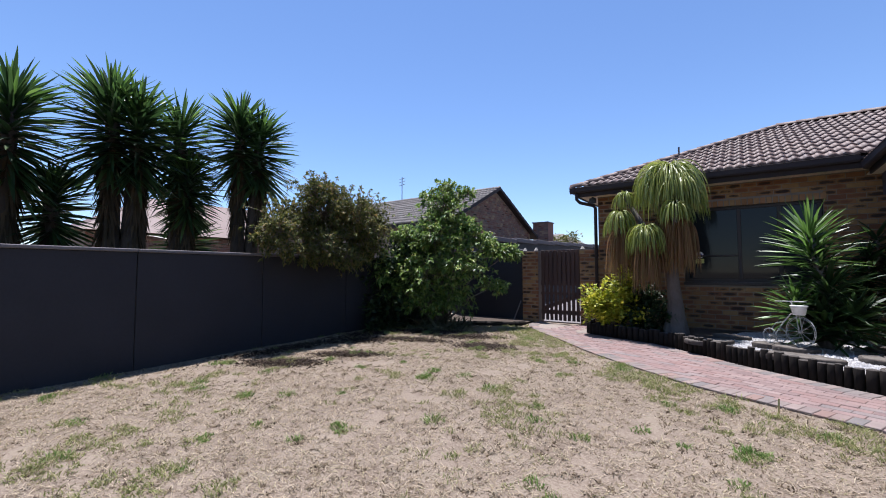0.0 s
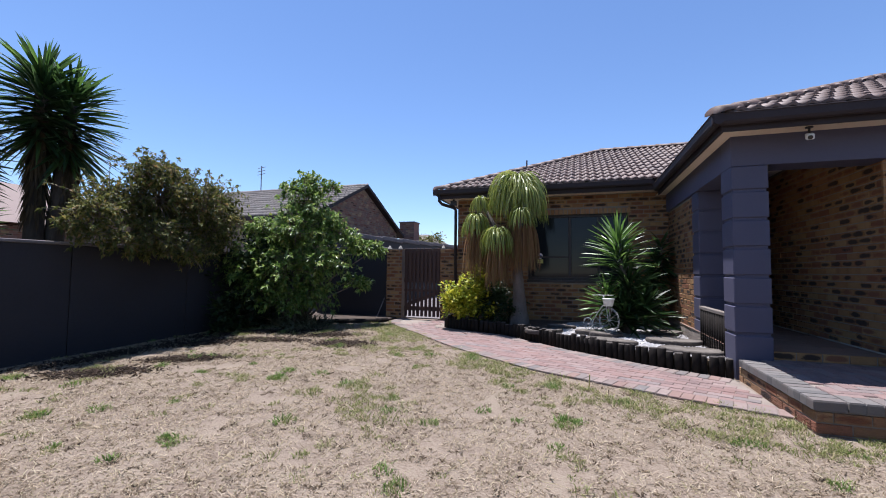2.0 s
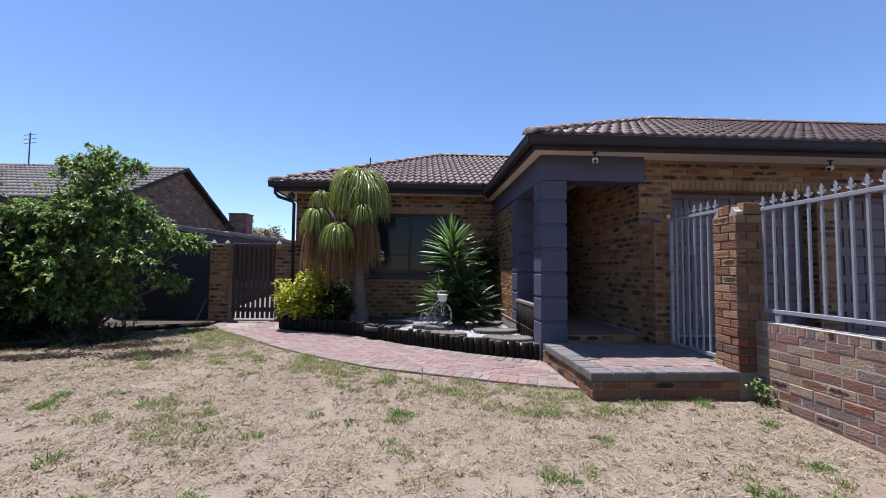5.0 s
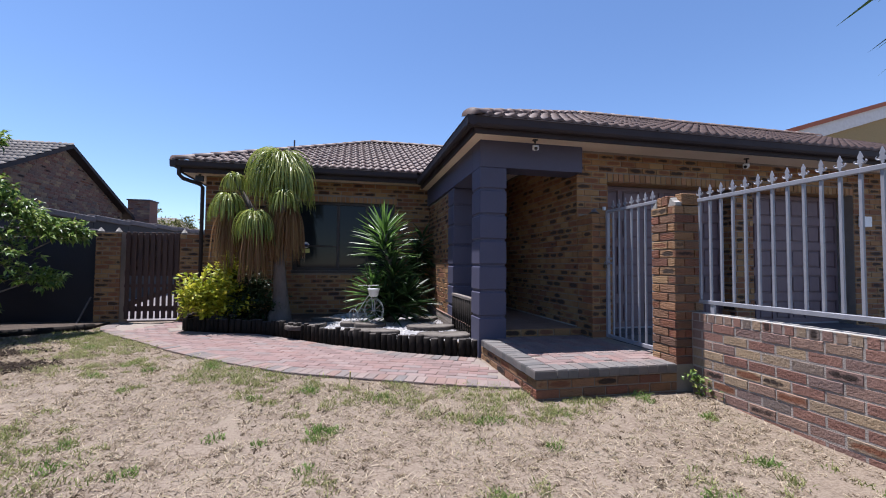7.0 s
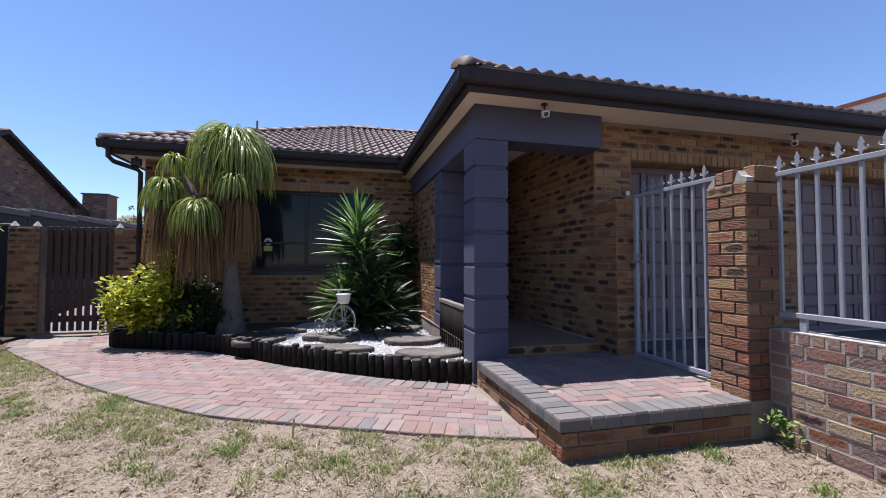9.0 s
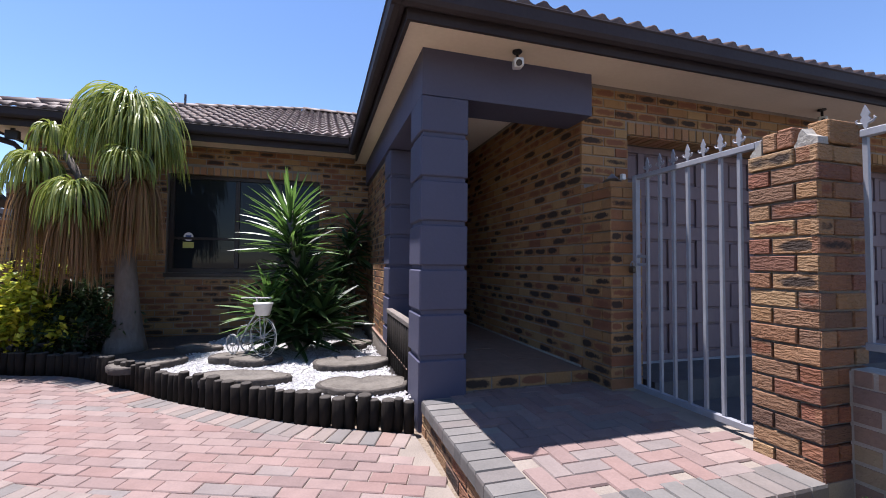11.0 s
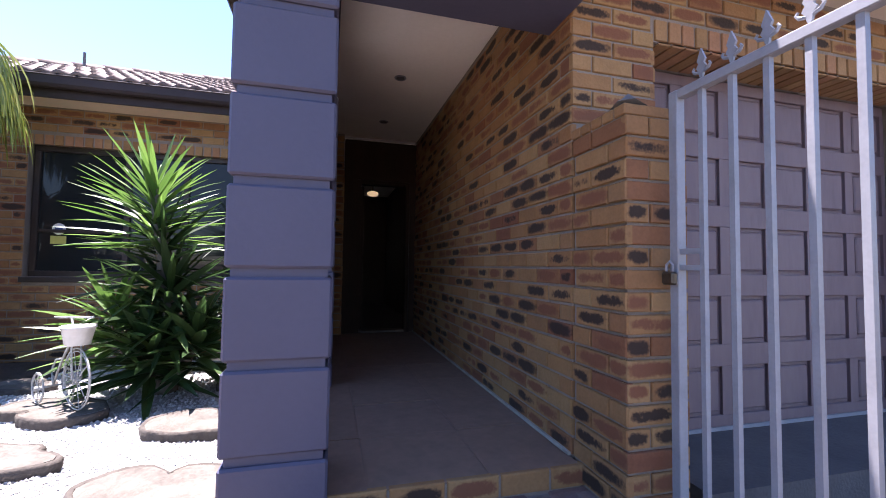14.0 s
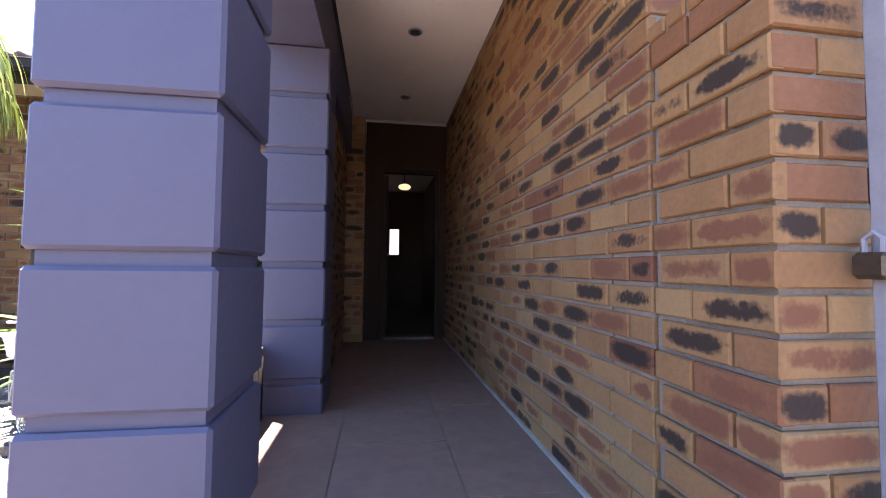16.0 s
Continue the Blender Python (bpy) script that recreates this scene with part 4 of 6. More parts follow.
def cctv(name, label, at, turn):
    c = thing(name, label, "security camera", "", at)
    c.rotation_euler = (0, 0, radians(turn))
    bm = bmesh.new()
    tube(bm, [(0, 0, 0.0), (0, 0, -0.012)], 0.035, 14)
    part("base", bm, M_BLACK, c)
    bm = bmesh.new()
    tube(bm, [(0, 0, -0.012), (0, 0, -0.05), (0, -0.02, -0.075)], 0.011, 8)
    part("arm", bm, M_BLACK, c)
    bm = bmesh.new()
    box(bm, -0.034, 0.034, -0.10, 0.05, -0.034, 0.030, Matrix.Translation((0, -0.02, -0.105)) @ Matrix.Rotation(0.3, 4, "X"), bevel=0.008)
    body = part("housing", bm, M_CAMW, c)
    bm = bmesh.new()
    tube(bm, [(0, -0.112, -0.142), (0, -0.122, -0.145)], 0.022, 14)
    part("lens", bm, M_LENS, body)
    return c


cctv("security_camera", "white bullet camera under the porch soffit", (2.62, 5.05, 2.872), -20)
cctv("security_camera", "white twin camera under the garage soffit", (6.0, 5.15, 2.872), -55)
flood = thing("flood_light", "small black floodlight under the corner soffit", "floodlight", at=(-2.45, 8.85, 2.955))
part("body", boxes((-0.07, 0.07, -0.06, 0.0, -0.14, -0.03), bevel=0.008), M_BLACK, flood)
part("bracket", boxes((-0.02, 0.02, -0.04, -0.02, -0.03, 0.0)), M_BLACK, flood)
bell = thing("alarm_button", "tiny white sensor on the brick beside the garage", "sensor")
part("body", boxes((3.75, 3.79, 5.30, 5.337, 2.05, 2.10), bevel=0.006), M_CAMW, bell)
sign_box = thing("meter_box", "small white box on the garage wall", "box")
part("body", boxes((8.4, 8.62, 5.28, 5.337, 1.95, 2.12), bevel=0.006), M_CAMW, sign_box)
for yy in (7.2, 8.35):
    d = thing("downlight", "small round recessed downlight in the passage ceiling", "downlight", "passage downlights", (2.85, yy, 2.958))
    bm = bmesh.new()
    ring(bm, (0, 0, 0), 0.045, 0.008, "z", 20)
    part("trim_ring", bm, M_STEEL, d)
    bm = bmesh.new()
    tube(bm, [(0, 0, 0.0), (0, 0, -0.003)], 0.04, 16)
    part("bulb", bm, M_BLACK, d)


# ---- garden bed ----
EDGE = smooth_line([(1.90, 5.17, 0), (1.20, 5.50, 0), (0.27, 6.22, 0), (-0.50, 6.95, 0), (-1.08, 7.42, 0), (-1.70, 7.62, 0), (-2.30, 7.95, 0), (-2.42, 8.6, 0)])
OUTER = smooth_line([(1.96, 3.93, 0), (1.25, 4.16, 0), (0.35, 4.55, 0), (-0.48, 4.98, 0), (-1.60, 5.93, 0), (-2.60, 7.0, 0), (-3.75, 8.35, 0), (-3.95, 9.3, 0)])


def inside_bed(x, y):
    if x > 1.93 or y > 8.94 or x < -2.35:
        return False
    best, side_ok = 9, False
    for a, b in zip(EDGE, EDGE[1:]):
        t = max(0, min(1, ((x - a.x) * (b.x - a.x) + (y - a.y) * (b.y - a.y)) / (b - a).length_squared))
        px, py = a.x + (b.x - a.x) * t, a.y + (b.y - a.y) * t
        d = math.hypot(x - px, y - py)
        if d < best:
            best = d
            side_ok = (b.x - a.x) * (y - a.y) - (b.y - a.y) * (x - a.x) < 0
    return side_ok and best > 0.04


def bed_z(x, y):
    return 0.285 + 0.012 * noise.noise((x * 2, y * 2, 3)) + 0.03 * max(0, min(1, (6.3 - y) / 1.0))


step = 0.07
xs, ys = np.arange(-2.36, 1.95, step), np.arange(5.1, 8.96, step)
idx, bv, bf = {}, [], []
for j, yy in enumerate(ys):
    for i, xx in enumerate(xs):
        if inside_bed(xx, yy):
            idx[i, j] = len(bv)
            bv.append((xx, yy, bed_z(xx, yy)))
for (i, j), k in idx.items():
    if (i + 1, j) in idx and (i + 1, j + 1) in idx and (i, j + 1) in idx:
        bf.append((k, idx[i + 1, j], idx[i + 1, j + 1], idx[i, j + 1]))
def pebbly(x, y):
    return x + 0.25 * noise.noise((x * 2, y * 2, 9)) > -0.30 - 0.25 * (7.0 - y)


light = [f for f in bf if pebbly(*bv[f[0]][:2])]
# dark part of the bed: soil, and palm shade put into its colour
dark = [f for f in bf if not pebbly(*bv[f[0]][:2])]
tagged(sheet("garden_bed", bv, light, M_GRAVEL_BED, smooth=True), "garden bed covered in white pebbles", "garden bed", kind="structure")
tagged(sheet("planting_soil", bv, dark, M_SOIL, smooth=True), "dark soil under the palm and shrubs, partly their shade as colour", "garden bed", kind="structure")
rnd = random.Random(11)
OCT_F = [(0, 2, 4), (2, 1, 4), (1, 3, 4), (3, 0, 4), (2, 0, 5), (1, 2, 5), (3, 1, 5), (0, 3, 5)]
pv, pf = [], []
for _ in range(16000):
    xx, yy = rnd.uniform(-1.6, 1.93), rnd.uniform(5.2, 8.7)
    if not inside_bed(xx, yy) or not pebbly(xx, yy):
        continue
    s = rnd.uniform(0.007, 0.016)
    z = bed_z(xx, yy) + s * 0.3
    a = rnd.uniform(0, 6.3)
    c, q = math.cos(a) * s, math.sin(a) * s
    w = rnd.uniform(0.6, 1.0)
    k = len(pv)
    pv += [(xx + c, yy + q, z), (xx - c, yy - q, z + 0.002), (xx - q * w, yy + c * w, z), (xx + q * w, yy - c * w, z), (xx, yy, z + s * 0.75), (xx, yy, z - s * 0.6)]
    pf += [tuple(i + k for i in f) for f in OCT_F]
tagged(sheet("pebbles", pv, pf, M_GRAVEL), "loose white pebbles over the bed", "pebbles", kind="stuff")

# log edging
edging = thing("log_edging", "dark creosoted upright log edging round the pebble bed", "edging")
s, total = 0.03, length(EDGE)
rnd = random.Random(4)
while s < total - 0.03:
    p, d = along(EDGE, s)
    r = rnd.uniform(0.032, 0.052)
    top = 0.375 + rnd.uniform(-0.024, 0.022)
    bm = bmesh.new()
    lean = Vector((rnd.uniform(-0.006, 0.006), rnd.uniform(-0.006, 0.006), 0))
    g = ground_z(p.x, p.y) - 0.05
    tube(bm, [(p.x, p.y, g), Vector((p.x, p.y, top - 0.006)) + lean, Vector((p.x, p.y, top)) + lean], [r, r, r * 0.86], 12, True)
    lg = part("log", bm, M_LOG, edging)
    lg.data.materials.append(M_LOGTOP)
    for f in lg.data.polygons:
        f.use_smooth = abs(f.normal.z) < 0.7
        if f.normal.z > 0.6:
            f.material_index = 1
    s += 2 * r + 0.004


# stepping stones
def stepping_stone(cx, cy, rx, ry, z, lobes, seed, turn=0.0, group="stepping stones"):
    st = thing("stepping_stone", "grey concrete stepping stone cast like a log slice", "stepping stone", group, (cx, cy, z))
    st.rotation_euler = (0, 0, turn)
    rn = random.Random(seed)
    n = 40
    ph = [rn.uniform(0, 6.3) for _ in range(4)]

    def rad(a):
        away = abs((a - ph[3] + math.pi) % (2 * math.pi) - math.pi)
        return 1 - 0.30 * math.exp(-(away / 0.24) ** 2) + 0.21 * math.cos(lobes * a + ph[0]) + 0.06 * math.cos(3 * a + ph[1]) + 0.03 * math.cos(7 * a + ph[2]) + 0.015 * math.cos(13 * a + ph[3])
    bm = bmesh.new()
    rings = []
    for f, h in ((1.0, -0.06), (1.02, -0.01), (0.985, 0.006), (0.93, 0.0)):
        rings.append([bm.verts.new((rx * f * rad(a) * math.cos(a), ry * f * rad(a) * math.sin(a), h)) for a in (2 * math.pi * k / n for k in range(n))])
    for a, b in zip(rings, rings[1:]):
        for k in range(n):
            bm.faces.new((a[k], a[(k + 1) % n], b[(k + 1) % n], b[k]))
    part("bark_rim", bm, M_STONE_RIM, st, "rough bark-like edge", True)
    bm = bmesh.new()
    rings = []
    for q, f in enumerate((0.935, 0.80, 0.77, 0.62, 0.59, 0.42, 0.39, 0.22, 0.19)):
        h = (0.001 if q % 2 == 1 or q == 0 else -0.004) + rn.uniform(-0.001, 0.001)
        rings.append([bm.verts.new((rx * f * (rad(a) * f + 1.0 * (1 - f)) * math.cos(a), ry * f * (rad(a) * f + 1.0 * (1 - f)) * math.sin(a), h)) for a in (2 * math.pi * k / n for k in range(n))])
    for a, b in zip(rings, rings[1:]):
        for k in range(n):
            bm.faces.new((a[k], a[(k + 1) % n], b[(k + 1) % n], b[k]))
    bm.faces.new(rings[-1])
    part("top", bm, M_STONE, st, "", True)
    return st


stepping_stone(1.62, 5.72, 0.30, 0.25, 0.351, 2, 1, 0.1)
stepping_stone(0.64, 6.22, 0.33, 0.22, 0.346, 2, 2, -0.25)
stepping_stone(0.58, 6.98, 0.33, 0.22, 0.351, 2, 3, -0.1)
stepping_stone(1.57, 6.56, 0.33, 0.22, 0.341, 2, 4, 0.3)
stepping_stone(1.66, 7.52, 0.28, 0.16, 0.336, 2, 5, 0.2)
stepping_stone(-0.30, 6.98, 0.28, 0.20, 0.341, 2, 6, 0.2)
stepping_stone(-0.05, 7.75, 0.25, 0.16, 0.331, 2, 7, 0.1)

# wire tricycle planter
bike = thing("tricycle_planter", "white wire tricycle planter with a small pot", "planter", at=(0.62, 7.0, 0.354))
bike.rotation_euler = (0, 0, radians(-45))
M = M_WIRE


def wheel(x, y, r, spokes):
    bm = bmesh.new()
    ring(bm, (x, y, r + 0.004), r, 0.0055)
    ring(bm, (x, y, r + 0.004), r * 0.9, 0.003)
    w = part("wheel", bm, M, bike)
    for k in range(spokes):
        a = math.pi * 2 * k / spokes
        bm = bmesh.new()
        tube(bm, [(x, y, r), (x + r * math.cos(a), y, r + r * math.sin(a))], 0.0028, 5)
        part("spoke", bm, M, w)
    bm = bmesh.new()
    tube(bm, [(x, y - 0.02, r), (x, y + 0.02, r)], 0.016, 10)
    part("hub", bm, M, w)


wheel(0.16, 0.0, 0.195, 10)
wheel(-0.20, -0.08, 0.10, 8)
wheel(-0.20, 0.08, 0.10, 8)
bm = bmesh.new()
tube(bm, [(-0.20, -0.08, 0.10), (-0.20, 0.08, 0.10)], 0.006, 6)
tube(bm, [(-0.20, 0, 0.10), (-0.14, 0, 0.20), (-0.05, 0, 0.32), (0.04, 0, 0.42), (0.12, 0, 0.44)], 0.008, 6)
tube(bm, [(-0.20, 0, 0.10), (-0.24, 0, 0.20), (-0.18, 0, 0.28), (-0.08, 0, 0.30)], 0.006, 6)
tube(bm, [(0.16, -0.025, 0.195), (0.13, -0.025, 0.42), (0.10, -0.02, 0.47)], 0.006, 6)
tube(bm, [(0.16, 0.025, 0.195), (0.13, 0.025, 0.42), (0.10, 0.02, 0.47)], 0.006, 6)
part("frame", bm, M, bike)
bm = bmesh.new()
tube(bm, [(-0.16, -0.02, 0.575), (-0.02, -0.05, 0.585), (0.06, 0.02, 0.585), (0.20, 0.06, 0.59)], 0.008, 6)
tube(bm, [(0.10, 0, 0.47), (0.04, 0, 0.585)], 0.007, 6)
part("handlebar", bm, M, bike)
bm = bmesh.new()
tube(bm, [(0.15, 0, 0.415), (0.15, 0, 0.42), (0.15, 0, 0.52), (0.15, 0, 0.525), (0.15, 0, 0.54), (0.15, 0, 0.538), (0.15, 0, 0.50)], [0.06, 0.068, 0.088, 0.096, 0.096, 0.084, 0.078], 20)
part("pot", bm, M_WHITE, bike, "small white plastic pot", True)


# ---- plants ----
def blades(rn, n, place, material, name, parent, seg=5, fold=0.0, label=""):
    """Strap leaves. place(i): base, direction, length, width, droop."""
    V, F = [], []
    prof = [0.55, 1.0, 0.95, 0.8, 0.55, 0.03] if seg == 5 else [max(0.03, math.sin(math.pi * (0.22 + 0.78 * k / seg))) for k in range(seg + 1)]
    for i in range(n):
        p, d, L, w, droop = place(i)
        side = d.cross(Vector((0, 0, 1)))
        side = side.normalized() if side.length > 1e-3 else Vector((1, 0, 0))
        roll = rn.uniform(-0.5, 0.5)
        nrm = side.cross(d)
        side = side * math.cos(roll) + nrm * math.sin(roll)
        k0 = len(V)
        for k in range(seg + 1):
            s = k / seg
            c = p + d * (L * s) + Vector((0, 0, -droop * L * s * s))
            hw = w * 0.5 * prof[k]
            lift = nrm * (fold * hw)
            if fold:
                V += [tuple(c - side * hw + lift), tuple(c), tuple(c + side * hw + lift)]
            else:
                V += [tuple(c - side * hw), tuple(c + side * hw)]
        m = 3 if fold else 2
        for k in range(seg):
            a = k0 + k * m
            for q in range(m - 1):
                F.append((a + q, a + q + 1, a + m + q + 1, a + m + q))
    ob = sheet(name, V, F, material, parent, label)
    return ob


def yucca_head(rn, parent, c, r, n, material, width=0.05, up_bias=0.25, depth=0.0, low=-0.75):
    """A rosette: leaves all round a stem top, older ones hanging lower; depth: length of stem that carries leaves."""
    c = Vector(c)

    def place(i):
        f = (i + 0.5) / n
        el = math.asin(max(-1, min(1, 0.98 - (0.98 - low) * f ** 0.75))) + rn.uniform(-0.15, 0.15)
        az = i * 2.39996 + rn.uniform(-0.25, 0.25)
        d = Vector((math.cos(az) * math.cos(el), math.sin(az) * math.cos(el), math.sin(el)))
        base = c - Vector((0, 0, depth * f)) + d * 0.03
        return base, d, r * rn.uniform(0.82, 1.08) * (1.0 if f > 0.12 else 0.85), width * rn.uniform(0.8, 1.15), rn.uniform(0.02, 0.16) * (1 if el > -0.3 else 0.3)
    return blades(rn, n, place, material, "crown", parent, 5, 0.45)


def dry_skirt(rn, parent, c, h, r, n, material):
    c = Vector(c)

    def place(i):
        az = rn.uniform(0, 6.3)
        z = rn.uniform(0, h)
        d = Vector((math.cos(az) * 0.35, math.sin(az) * 0.35, -1)).normalized()
        return c + Vector((math.cos(az) * 0.06, math.sin(az) * 0.06, -z)), d, r * rn.uniform(0.7, 1.1), 0.045, 0.05
    return blades(rn, n, place, material, "dry_leaves", parent, 3, 0.3, "hanging dead leaves")


rn = random.Random(21)
yuc = thing("yucca", "tall green yucca with layered spiky rosettes in white pebbles", "plant", at=(1.06, 7.45, 0.28))
bm = bmesh.new()
tube(bm, [(0, 0, -0.02), (0.02, 0.0, 0.5), (-0.06, 0.02, 1.1), (-0.14, 0.03, 1.62)], [0.085, 0.07, 0.055, 0.045], 10)
tube(bm, [(0, 0, 0), (-0.18, -0.06, 0.22), (-0.30, -0.08, 0.45)], [0.06, 0.045, 0.035], 8)
tube(bm, [(0, 0, 0), (0.14, -0.10, 0.2), (0.20, -0.12, 0.35)], [0.06, 0.045, 0.035], 8)
part("trunk", bm, M_BARK, yuc, "", True)
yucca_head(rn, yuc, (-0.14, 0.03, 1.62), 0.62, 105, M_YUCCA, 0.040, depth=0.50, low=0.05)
# inner and lower rosettes mostly darker: their shade is put into leaf colour
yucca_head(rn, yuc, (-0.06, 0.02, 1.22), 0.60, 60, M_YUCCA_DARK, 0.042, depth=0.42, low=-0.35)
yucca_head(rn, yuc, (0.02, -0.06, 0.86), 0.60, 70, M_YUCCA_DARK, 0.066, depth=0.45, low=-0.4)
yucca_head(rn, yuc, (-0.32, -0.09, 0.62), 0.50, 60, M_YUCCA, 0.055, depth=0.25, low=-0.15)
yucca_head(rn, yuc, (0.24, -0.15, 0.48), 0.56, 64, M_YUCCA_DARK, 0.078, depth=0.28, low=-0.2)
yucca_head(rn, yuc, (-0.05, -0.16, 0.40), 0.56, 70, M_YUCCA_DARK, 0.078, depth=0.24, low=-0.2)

drac = thing("dracaena", "dark broad-leaved plant in the shaded corner", "plant", at=(1.62, 8.45, 0.28))
bm = bmesh.new()
for k in range(4):
    tube(bm, [(0.08 * k - 0.12, 0.05 * (k % 2), -0.02), (0.1 * k - 0.15, 0.03, 0.8 + 0.25 * k)], [0.022, 0.016], 6)
part("trunk", bm, M_BARK, drac)
for k in range(4):
    yucca_head(rn, drac, (0.1 * k - 0.15, 0.03, 0.75 + 0.28 * k), 0.42, 44, M_YUCCA_DARK, 0.065, depth=0.5, low=-0.6)

# ponytail palm
pony = thing("ponytail_palm", "many-headed ponytail palm with drooping strap leaves", "palm", at=(-0.83, 7.93, 0.26))
bm = bmesh.new()
tube(bm, [(0, 0, -0.03), (0.0, 0, 0.10), (0.01, 0, 0.30), (0.0, 0, 0.6), (-0.03, 0, 1.0), (-0.02, 0, 1.5)], [0.23, 0.20, 0.145, 0.115, 0.10, 0.095], 16)
HEADS = [(-0.04, 0.02, 2.82, 0.98, 620, 3.3), (0.12, -0.12, 2.62, 0.86, 260, 3.6), (-0.22, 0.02, 2.62, 0.80, 200, 3.8), (-0.80, 0.05, 2.50, 0.44, 150, 4.2), (-0.84, -0.12, 2.10, 0.60, 210, 4.2), (-0.38, -0.36, 1.78, 0.68, 230, 4.4), (0.10, -0.42, 2.16, 0.48, 200, 3.6), (0.16, 0.12, 2.42, 0.70, 160, 3.8)]
for hx, hy, hz, r, n, drop in HEADS:
    tube(bm, [(-0.03, 0, 1.25), (hx * 0.55, hy * 0.55, 1.35 + (hz - 1.4) * 0.45), (hx, hy, hz)], [0.085, 0.05, 0.03], 8)
part("trunk", bm, M_PALMBARK, pony, "swollen grey-brown trunk with branching arms", True)


def mop(c, long, n, bend, width, material, name, label="", rise=1.5, low=0.15):
    """Thin leaves that start upward, arch over and hang; bend: how soon they fall."""
    V, F = [], []
    seg = 10
    for i in range(n):
        az = i * 2.39996 + rn.uniform(-0.4, 0.4)
        f = (i + 0.5) / n
        el0 = rise + (low - rise) * f ** 0.8 + rn.uniform(-0.15, 0.15)
        L = long * rn.uniform(0.6, 1.1)
        d = Vector((math.cos(az), math.sin(az), 0))
        across = Vector((-d.y, d.x, 0))
        w = (across * math.cos(f * 9) + Vector((0, 0, 0.3)) + d * 0.5 * math.sin(f * 13)).normalized()
        sway, fall = rn.uniform(-0.05, 0.05), bend * rn.uniform(0.8, 1.25)
        k0 = len(V)
        q = Vector(c)
        for k in range(seg + 1):
            t = k / seg
            hw = width * (0.5 if k < seg else 0.06) * (1 - 0.45 * t)
            V += [tuple(q - w * hw), tuple(q + w * hw)]
            el = -1.5 + (el0 + 1.5) * math.exp(-fall * t * (0.55 + 0.9 * t))
            q = q + (d * math.cos(el) + Vector((0, 0, math.sin(el))) + across * sway) * (L / seg)
        for k in range(seg):
            a = k0 + 2 * k
            F.append((a, a + 1, a + 3, a + 2))
    return sheet(name, V, F, material, pony, label)


for hx, hy, hz, long, n, bend in HEADS:
    mop(Vector((hx, hy, hz)), long, n, bend, 0.019, M_PONY, "leaf_tuft")
for c, long, n in (((-0.02, -0.02, 2.15), 1.15, 420), ((0.14, -0.22, 1.95), 0.95, 300), ((-0.80, -0.06, 1.88), 1.05, 320), ((-0.38, -0.30, 1.58), 0.92, 340), ((-0.22, -0.05, 1.95), 1.0, 260)):
    mop(Vector(c), long, n, 9.0, 0.015, M_PONY_DRY, "dry_skirt", "hanging dry brown leaves", 0.2, -0.9)


def shrub(name, label, category, at, blobs, leaves, size, material, stems, bark=M_BARK, seed=1, shell=0.55, long=1.6, clump=13, loose=0.95):
    """Leaves spread through rounded clumps on a branching stem. blobs: (x, y, z, rx, ry, rz)."""
    rn2 = random.Random(seed)
    ob = thing(name, label, category, at=at)
    bm = bmesh.new()
    for b in blobs:
        mid = (b[0] * 0.45 + rn2.uniform(-0.08, 0.08), b[1] * 0.45 + rn2.uniform(-0.08, 0.08), b[2] * 0.5)
        tube(bm, [(rn2.uniform(-0.05, 0.05), rn2.uniform(-0.05, 0.05), -0.03), mid, b[:3]], [stems, stems * 0.6, stems * 0.2], 7)
        for _ in range(4):
            q = (b[0] + rn2.uniform(-0.7, 0.7) * b[3], b[1] + rn2.uniform(-0.7, 0.7) * b[4], b[2] + rn2.uniform(-0.5, 0.8) * b[5])
            tube(bm, [mid, ((mid[0] + q[0]) / 2, (mid[1] + q[1]) / 2, (mid[2] + q[2]) / 2 + 0.05), q], [stems * 0.4, stems * 0.25, 0.004], 5)
    part("trunk", bm, bark, ob, "", True)
    vol = [b[3] * b[4] + b[4] * b[5] + b[3] * b[5] for b in blobs]
    V, F = [], []
    for b, v in zip(blobs, vol):
        k = int(leaves * v / sum(vol))
        twigs = [(rn2.uniform(0, 6.283), math.asin(rn2.uniform(-1, 1)), rn2.uniform(shell, 1.0) if rn2.random() < 0.8 else rn2.uniform(1.0, 1.32)) for _ in range(max(6, k // clump))]
        for i in range(k):
            az, el, rr = twigs[i % len(twigs)]
            rr *= 1 + 0.35 * noise.noise((math.cos(az) * 2 + b[0], math.sin(az) * 2, el * 2))
            d = Vector((math.cos(az) * math.cos(el), math.sin(az) * math.cos(el), math.sin(el)))
            j = loose * size
            c = Vector((b[0] + d.x * b[3] * rr + rn2.gauss(0, j), b[1] + d.y * b[4] * rr + rn2.gauss(0, j), b[2] + d.z * b[5] * rr + rn2.gauss(0, j)))
            if c.z + at[2] < 0.1:
                continue
            a = (d * 0.6 + Vector((rn2.gauss(0, 1), rn2.gauss(0, 1), rn2.gauss(0, 0.7)))).normalized()
            t = a.cross(Vector((rn2.gauss(0, 0.5), rn2.gauss(0, 0.5), 1))).normalized()
            s = size * rn2.uniform(0.6, 1.2)
            u = a.cross(t)
            n0 = len(V)
            V += [tuple(c), tuple(c + a * s * long * 0.5 + t * s * 0.45 + u * s * 0.12), tuple(c + a * s * long), tuple(c + a * s * long * 0.5 - t * s * 0.45 + u * s * 0.12)]
            F += [(n0, n0 + 1, n0 + 2), (n0, n0 + 2, n0 + 3)]
    sheet("crown", V, F, material, ob)
    return ob


